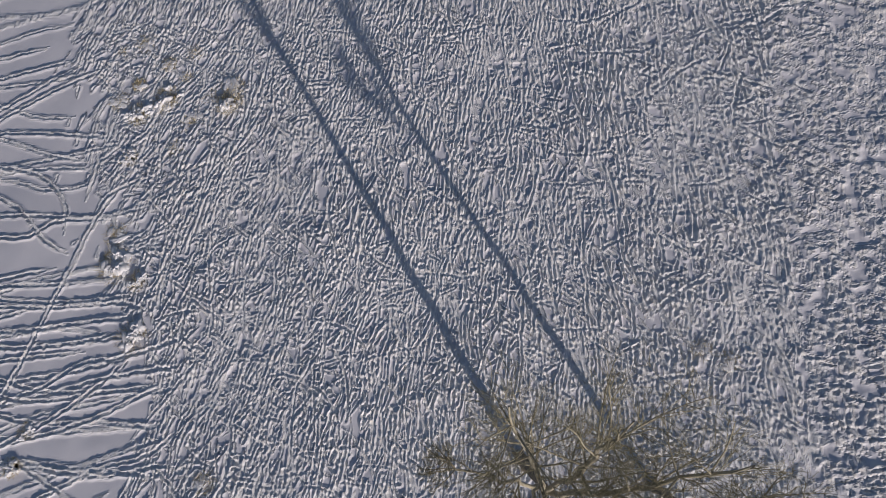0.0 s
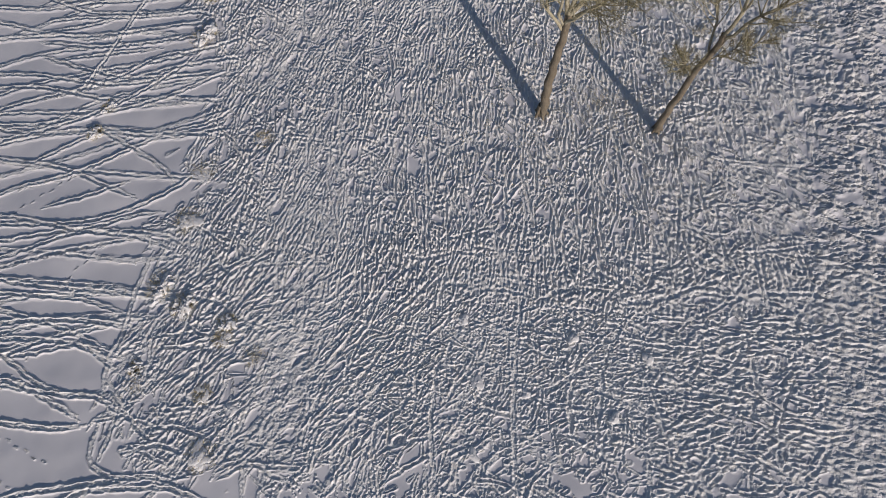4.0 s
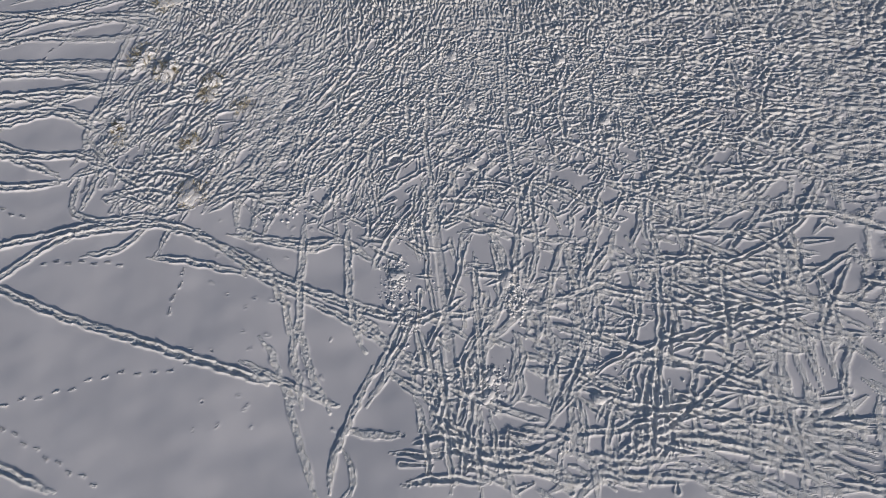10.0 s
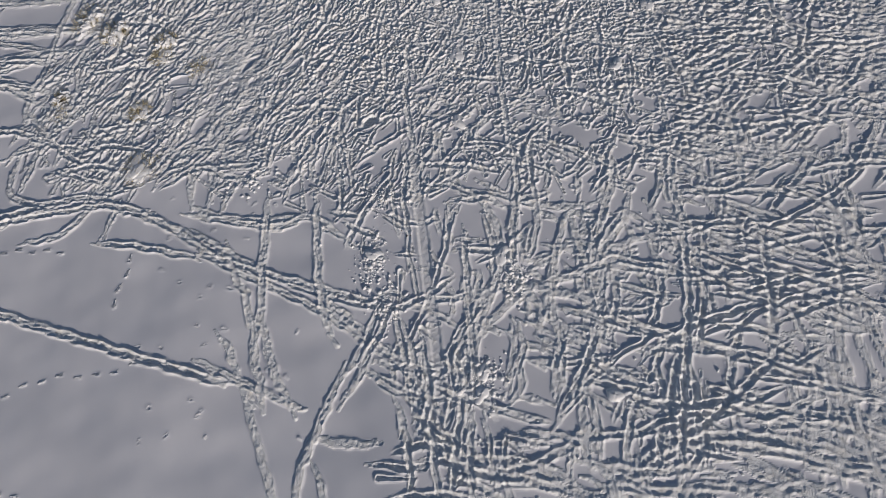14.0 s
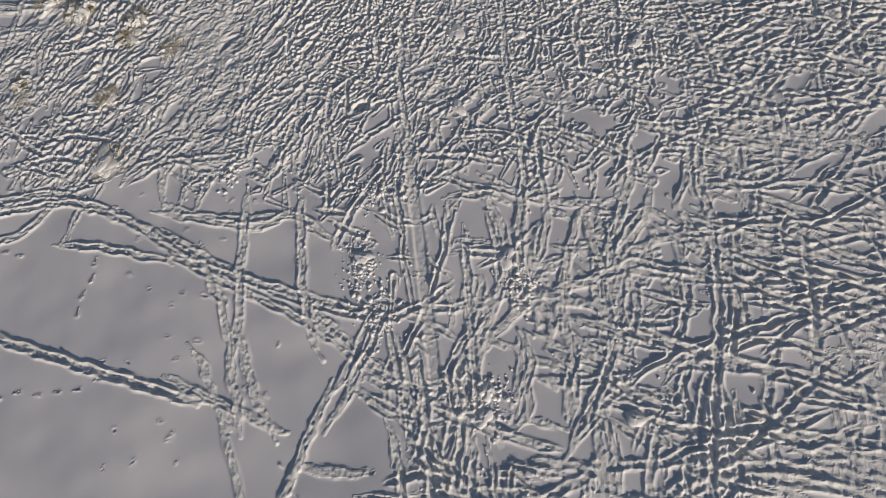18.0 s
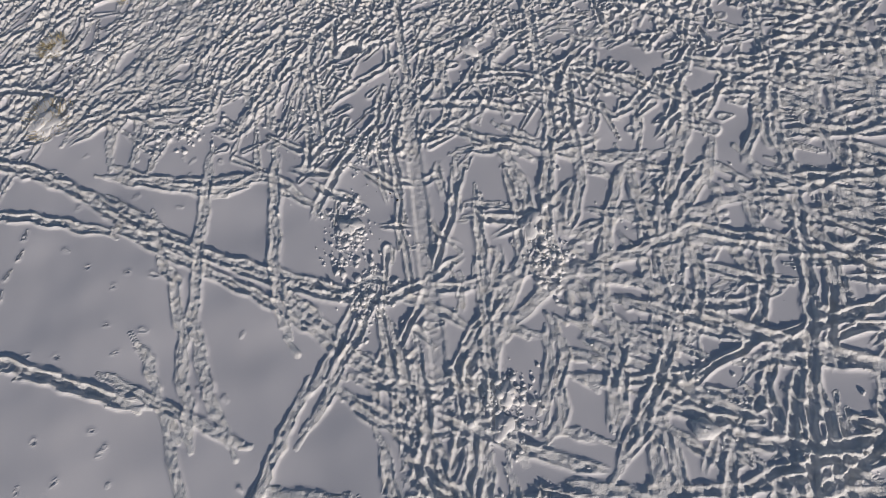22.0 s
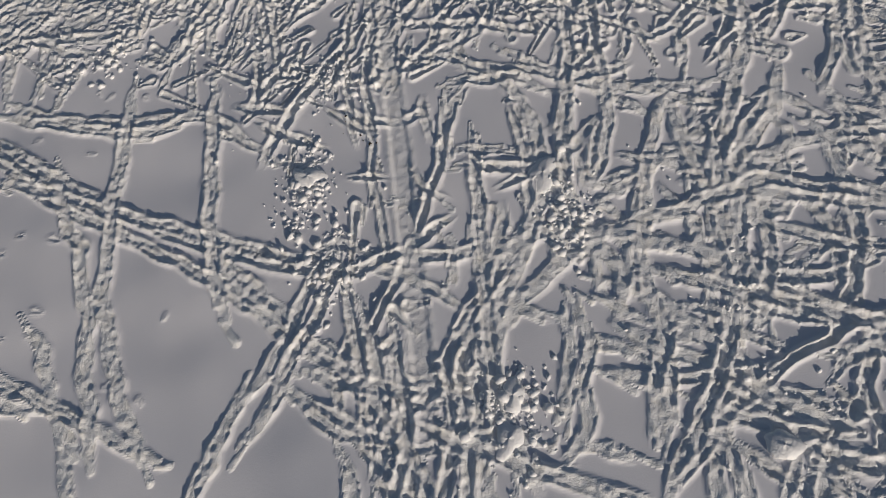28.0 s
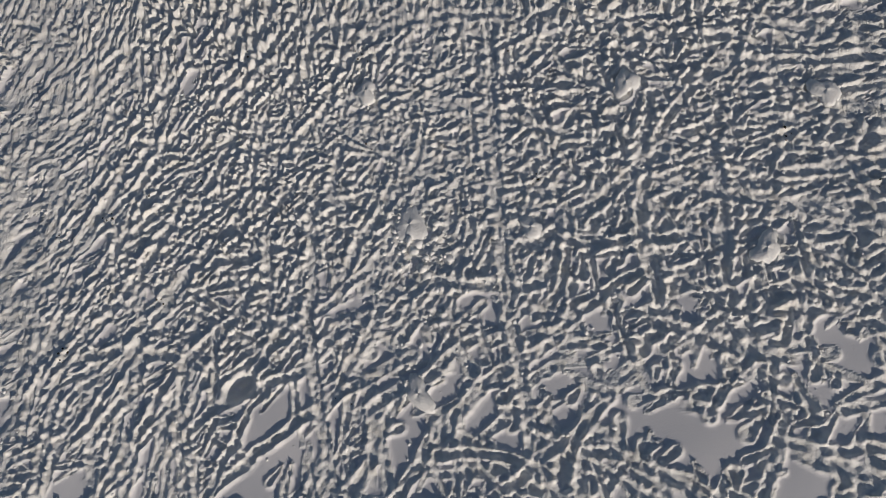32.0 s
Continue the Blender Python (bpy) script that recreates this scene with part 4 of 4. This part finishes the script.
def bare_tree(name, base, trunk_pts, radius, limbs, seed, label, lift=(0, 0, 0)):
    """trunk_pts and limbs are given from the tree's base; each limb: points, its radius at the root, length of its boughs."""
    r = np.random.default_rng(seed)
    tree = tagged(new(name), label, "tree", "bare trees")
    tree.location = (base[0], base[1], height_at(*base) - 0.05)
    w = Wood()
    line = np.array(trunk_pts, float)
    fine = np.array([[np.interp(t, np.linspace(0, 1, len(line)), line[:, c]) for c in range(3)] for t in np.linspace(0, 1, 14)])
    fine[1:-1] += r.normal(0, 0.04, (12, 3))
    w.tube(fine, radius, radius * 0.6, 12)
    for a in np.linspace(0, 6.28, 6)[:-1]:
        w.tube([(0.25 * radius * math.cos(a), 0.25 * radius * math.sin(a), 0.9), (radius * math.cos(a), radius * math.sin(a), 0.25), (1.7 * radius * math.cos(a), 1.7 * radius * math.sin(a), -0.05)], radius * 0.5, radius * 0.2, 6)
    part("trunk", w.mesh("trunk"), BARK, tree, "grey furrowed trunk")
    crown = Wood()
    for pts, rad, reach in limbs:
        line = np.array(pts, float) + lift
        fine = np.array([[np.interp(t, np.linspace(0, 1, len(line)), line[:, c]) for c in range(3)] for t in np.linspace(0, 1, 12)])
        fine[1:-1] += r.normal(0, 0.09, (10, 3))
        w = Wood()
        w.tube(fine, rad * 0.85, rad * 0.16, 8)
        for _ in range(21):
            t = r.uniform(0.27, 0.97)
            k = int(t * 10)
            d = unit(unit(fine[k + 1] - fine[k]) + r.normal(0, 0.66, 3) * (1, 1, 0.6))
            side = bough(r, fine[k], d, reach * r.uniform(0.7, 1.45) * (1.2 - 0.5 * t), 0.06, 7)
            w.tube(side, max(rad * (0.44 - 0.25 * t), 0.026), 0.009, 5)
            twigs_on(crown, r, side, 0.0100, 2, reach * 0.58, 8, 0.5)
        twigs_on(crown, r, fine, 0.013, 2, reach * 0.55, 9, 0.6)
        part("limb", w.mesh("limb"), LIMB, tree)
    tagged(part("twig_crown", crown.mesh("twig_crown"), TWIG, tree, "fine leafless olive twigs"), kind="stuff")
    return tree


bare_tree(
    "bare_tree", (0.95, 23.2), [(0, 0, 0), (0.25, -0.1, 2.6), (0.6, -0.35, 5.8), (0.87, -0.6, 8.5)], 0.25,
    [
        ([(1.05, -0.55, 7.2), (0.7, 0.4, 10.0), (0.2, 1.2, 13.0), (0.0, 1.9, 16.0)], 0.125, 2.4),
        ([(1.1, -0.6, 7.4), (1.9, 0.3, 10.5), (2.3, 1.0, 13.5), (2.5, 1.7, 16.5)], 0.125, 2.4),
        ([(1.1, -0.6, 7.3), (2.7, -0.3, 9.8), (4.1, 0.3, 12.5), (5.3, 0.9, 14.8)], 0.13, 2.4),
        ([(1.0, -0.55, 6.9), (2.7, -1.3, 9.0), (4.2, -1.7, 11.0), (5.6, -1.9, 12.6)], 0.10, 2.2),
        ([(0.9, -0.5, 6.3), (0.1, -0.3, 8.4), (-1.2, 0.2, 10.2), (-2.4, 0.8, 11.6)], 0.095, 1.1),
        ([(1.0, -0.55, 6.8), (1.7, -1.8, 8.8), (2.2, -2.7, 10.8), (2.6, -3.5, 12.5)], 0.09, 2.0),
        ([(0.95, -0.5, 6.6), (0.7, -1.2, 9.4), (-0.3, -1.4, 11.6), (-1.4, -1.6, 13.2)], 0.085, 1.2),
    ],
    21, "tall leafless tree with grey trunk and dense olive twigs", (-0.23, 0.0, 1.1),
)
bare_tree(
    "bare_tree", (6.95, 22.3), [(0, 0, 0), (0.15, -0.3, 3.0), (0.5, -0.7, 6.5), (0.8, -0.8, 8.6)], 0.19,
    [
        ([(0.8, -0.8, 8.5), (1.3, -0.7, 10.5), (2.2, -0.4, 12.5), (3.2, 0.2, 14.5)], 0.10, 1.7),
        ([(0.8, -0.8, 8.3), (1.8, -0.9, 10.0), (3.0, -0.9, 11.6), (4.2, -0.7, 13.0)], 0.09, 1.7),
        ([(0.6, -0.7, 7.2), (0.4, -0.1, 9.0), (0.7, 0.6, 11.0), (1.0, 1.2, 13.0)], 0.07, 1.4),
        ([(0.4, -0.5, 5.6), (-0.2, -1.1, 7.0), (-0.7, -1.5, 8.2)], 0.05, 1.0),
        ([(0.6, -0.7, 6.8), (1.4, -1.4, 8.2), (2.2, -1.9, 9.4)], 0.045, 0.9),
    ],
    22, "slender leaning leafless tree standing in trodden snow",
)

# ---- snow lumps, brush, clods, droppings ----
def blob(seed, rx, ry, rz, rough=0.22, rings=9, sides=16):
    """The upper part of a rounded, uneven lump that sits on the ground."""
    r = np.random.default_rng(seed)
    ph = r.uniform(0, 6.28, 8)
    verts, faces = [], []
    for i in range(rings):
        t = i / (rings - 1) * 1.85
        for j in range(sides):
            a = 2 * math.pi * j / sides
            k = 1 + rough * (0.5 * math.sin(2 * a + ph[0]) + 0.35 * math.sin(3 * a + ph[1] + t) + 0.3 * math.sin(5 * a + ph[2] + 2 * t) + 0.25 * math.sin(4 * t + 3 * a + ph[3]))
            verts.append((rx * k * math.sin(t) * math.cos(a), ry * k * math.sin(t) * math.sin(a), rz * math.cos(t) * (1 + 0.3 * rough * math.sin(3 * a + ph[4]))))
    for i in range(rings - 1):
        for j in range(sides):
            a, b = i * sides + j, i * sides + (j + 1) % sides
            faces.append((a, a + sides, b + sides, b))
    return mesh_from("lump", verts, np.array(faces))


LUMPS = [(0.1, -0.2, 0.30, 0.36), (-0.7, -5.0, 0.34, 0.24), (-0.6, -4.3, 0.30, 0.22), (-1.45, 8.6, 0.36, 0.42), (4.8, 7.5, 0.26, 0.30), (-1.4, 5.4, 0.26, 0.36), (0.85, 8.3, 0.22, 0.26), (2.9, 11.0, 0.32, 0.24), (3.5, -5.1, 0.34, 0.22), (-13.3, 6.4, 0.40, 0.34), (-14.4, 4.1, 0.42, 0.28), (-2.3, 11.6, 0.28, 0.24), (6.3, 10.3, 0.30, 0.26), (-4.5, 0.0, 0.34, 0.26)]
for n, (x, y, rx, ry) in enumerate(LUMPS):
    ob = part("snow_lump", blob(100 + n, rx * 0.9, ry * 0.9, 0.085, 0.4), CLOD)
    ob.location = (x, y, height_at(x, y))
    ob.rotation_euler = (0, 0, 0.7 * n)
    tagged(ob, "rounded lump of clean white snow on trodden ground", "snow lump", "snow lumps")


def stalks(seed, count, reach, height, thick, droop=0.5):
    r = np.random.default_rng(seed)
    w = Wood()
    for _ in range(count):
        a, out = r.uniform(0, 6.28), r.uniform(0.1, 1.0)
        p = np.array([math.cos(a), math.sin(a), 0]) * reach * out * 0.5
        d = np.array([math.cos(a) * droop * out, math.sin(a) * droop * out, 1.0])
        w.tube(bough(r, p - (0, 0, 0.04), d, height * r.uniform(0.5, 1.1), 0.18, 4), thick, thick * 0.3, 3)
    return w


BRUSH_AT = [(-21.6, 32.2, 1.15, 0.95), (-20.0, 31.4, 0.7, 0.5), (-19.75, 28.3, 0.75, 1.05), (-22.0, 38.8, 0.65, 0.55), (-24.8, 23.2, 0.5, 0.55), (-18.5, 12.3, 0.75, 0.95), (-17.0, 11.3, 0.8, 0.7), (-25.1, 21.4, 0.45, 0.6), (-18.8, 8.0, 0.45, 0.4), (-20.2, 42.6, 0.9, 0.7), (-16.2, 42.2, 0.9, 0.6), (-21.9, 41.6, 0.8, 0.6), (-14.4, 10.6, 0.6, 0.5)]
for n, (x, y, rx, ry) in enumerate(BRUSH_AT):
    shrub = tagged(new("sagebrush"), "low sagebrush half buried under a cap of snow", "shrub", "snow-covered shrubs")
    shrub.location = (x, y, height_at(x, y))
    k = max(rx, ry)
    rc = np.random.default_rng(500 + n)
    # the cap is a row of small uneven tufts along the way the wind blew
    for c in range(14):
        along, side, size = rc.uniform(-0.8, 0.8), rc.normal(0, 0.24), rc.uniform(0.2, 0.42)
        cap = part("snow_cap", blob(200 + 17 * n + c, rx * size * rc.uniform(0.7, 1.3), ry * size * rc.uniform(0.7, 1.3), k * rc.uniform(0.12, 0.26), 0.6), CLOD, shrub, "white snow cap")
        cap.location = (rx * (0.62 * along - 0.75 * side), ry * (0.75 * along + 0.62 * side), -0.01)
        cap.rotation_euler = (rc.normal(0, 0.15), rc.normal(0, 0.15), rc.uniform(0, 3.1))
    for c in range(3):
        along = rc.uniform(-0.35, 0.5)
        stem = part("stem", stalks(300 + 5 * n + c, 75, 0.30 * k, 0.22 * k, 0.012, 1.0).mesh("stem"), BRUSH, shrub, "dark woody stems")
        tagged(stem, kind="stuff")
        stem.location = (rx * (0.62 * along + 0.22), ry * (0.75 * along - 0.20), 0.02)
    grass = part("grass_blade", stalks(400 + n, 300, 1.7 * k, 0.30 * k, 0.010, 1.3).mesh("grass_blade"), STRAW, shrub, "dry yellow grass")
    tagged(grass, kind="stuff")
    grass.location = (0.0, 0.0, 0.03)

TUSSOCK_AT = [(-23.7, 46.0), (-22.2, 46.5), (-20.5, 44.9), (-22.2, 43.6), (-19.3, 43.9), (-17.2, 42.5), (-16.2, 41.8), (-20.4, 42.2), (-23.3, 42.5), (-18.4, 41.1), (-19.2, 39.4), (-21.4, 41.5), (-16.1, 43.1), (-19.0, 45.7), (-21.9, 34.1), (-22.1, 32.6), (9.5, 28.5), (10.7, 28.0), (-14.9, 7.0), (-14.3, 4.2), (-18.5, 7.2), (-14.5, 9.8), (-12.6, 9.0), (-21.5, 33.0), (-17.7, 19.2), (-18.0, 16.1), (-14.5, 21.3)]
for n, (x, y) in enumerate(TUSSOCK_AT):
    tussock = tagged(new("grass_tussock"), "low tussock of dry pale grass matted with snow", "grass tussock", "grass tussocks")
    tussock.location = (x, y, height_at(x, y))
    rc = np.random.default_rng(900 + n)
    wide = rc.uniform(0.35, 0.75)
    for c in range(3):
        cap = part("snow_cap", blob(950 + 5 * n + c, wide * rc.uniform(0.4, 0.8), wide * rc.uniform(0.3, 0.6), rc.uniform(0.035, 0.07), 0.5), CLOD, tussock)
        cap.location = (wide * rc.uniform(-0.6, 0.6), wide * rc.uniform(-0.6, 0.6), -0.01)
        cap.rotation_euler = (0, 0, rc.uniform(0, 3.1))
    grass = part("grass_blade", stalks(1000 + n, 240, 2.2 * wide, 0.18, 0.010, 1.8).mesh("grass_blade"), STRAW, tussock, "dry yellow grass")
    tagged(grass, kind="stuff")

rs = np.random.default_rng(77)
OCT = np.array([(1, 0, 0), (0, 1, 0), (-1, 0, 0), (0, -1, 0), (0, 0, 1), (0, 0, -1), (0.7, 0.7, 0.5), (-0.7, 0.6, 0.5), (-0.6, -0.7, 0.5), (0.7, -0.6, 0.5)], float)
OCT_F = np.array([(4, 6, 7), (4, 7, 8), (4, 8, 9), (4, 9, 6), (6, 0, 1), (6, 1, 7), (7, 1, 2), (7, 2, 8), (8, 2, 3), (8, 3, 9), (9, 3, 0), (9, 0, 6), (0, 5, 1), (1, 5, 2), (2, 5, 3), (3, 5, 0)])


def scatter(name, mat, places, smallest, largest, flat, label, category, seed):
    r = np.random.default_rng(seed)
    v, f = [], []
    for n, (x, y) in enumerate(places):
        s = smallest + (largest - smallest) * r.random() ** 2.5
        a = r.uniform(0, 6.28)
        p = OCT * (1 + r.normal(0, 0.26, OCT.shape)) * (s, s * r.uniform(0.6, 1.0), s * flat)
        q = np.stack([p[:, 0] * math.cos(a) - p[:, 1] * math.sin(a) + x, p[:, 0] * math.sin(a) + p[:, 1] * math.cos(a) + y, p[:, 2] + height_at(x, y) + 0.25 * s * flat], 1)
        v.append(q)
        f.append(OCT_F + n * len(OCT))
    ob = part(name, mesh_from(name, np.concatenate(v), np.concatenate(f)), mat)
    return tagged(ob, label, category, kind="stuff")


crumbs = []
for x, y, spread, count in ((-4.5, -0.2, 0.55, 260), (-4.3, 2.3, 0.4, 160), (0.5, -1.0, 0.45, 200), (-0.5, -4.5, 0.5, 240), (-3.6, -2.0, 0.4, 120), (3.5, -3.0, 0.8, 140), (-6.5, 3.2, 1.0, 150), (-1.0, 6.5, 1.5, 200), (2.0, 8.5, 2.0, 220)):
    crumbs += [(x + rs.normal(0, spread * 0.6), y + rs.normal(0, spread)) for _ in range(count)]
for _ in range(5000):
    x, y = rs.uniform(-19, 12), rs.uniform(-8, 15)
    if rs.random() < 0.9 * float(trampling(x, y)):
        crumbs.append((x, y))
clods = []
for x, y, sx, sy, count in ((-4.55, -0.4, 0.28, 0.75, 200), (-4.2, 2.2, 0.35, 0.3, 85), (0.45, -1.1, 0.25, 0.5, 105), (-0.55, -4.5, 0.4, 0.35, 140), (-3.9, -1.8, 0.2, 0.5, 110), (-1.4, 8.2, 0.4, 0.5, 110), (-13.2, 6.2, 0.5, 0.4, 90), (-9.6, 3.2, 0.6, 0.3, 120)):
    clods += [(x + rs.normal(0, sx), y + rs.normal(0, sy)) for _ in range(count)]
scatter("snow_clods", CLOD, clods[::2], 0.03, 0.12, 0.5, "broken clods of white snow thrown up in heaps", "broken snow", 8)
scatter("snow_crumbs", CLOD, crumbs[::2], 0.015, 0.065, 0.6, "loose crumbs of broken snow kicked up by hooves", "broken snow", 5)

spots = []
for _ in range(120):
    x, y = rs.uniform(-14, 10), rs.uniform(-5, 34)
    if rs.random() < float(trampling(x, y)):
        spots += [(x + rs.normal(0, 0.10), y + rs.normal(0, 0.10)) for _ in range(int(rs.integers(1, 9)))]
scatter("droppings", DUNG, spots, 0.012, 0.035, 0.7, "small dark droppings lying on the trodden snow", "droppings", 6)

blades = Wood()
for _ in range(2600):
    a, far = rs.uniform(0, 6.28), 7.5 * rs.random() ** 0.8
    x, y = 4.0 + 1.35 * far * math.cos(a), 24.0 + far * math.sin(a)
    blades.tube(bough(rs, (x, y, height_at(x, y) - 0.03), (rs.normal(0, 0.7), rs.normal(0, 0.7), 1), rs.uniform(0.12, 0.4), 0.2, 3), 0.006, 0.002, 3)
tagged(part("dry_grass", blades.mesh("dry_grass"), STRAW), "dry yellow grass poking through snow beneath the trees", "dry grass", kind="stuff")
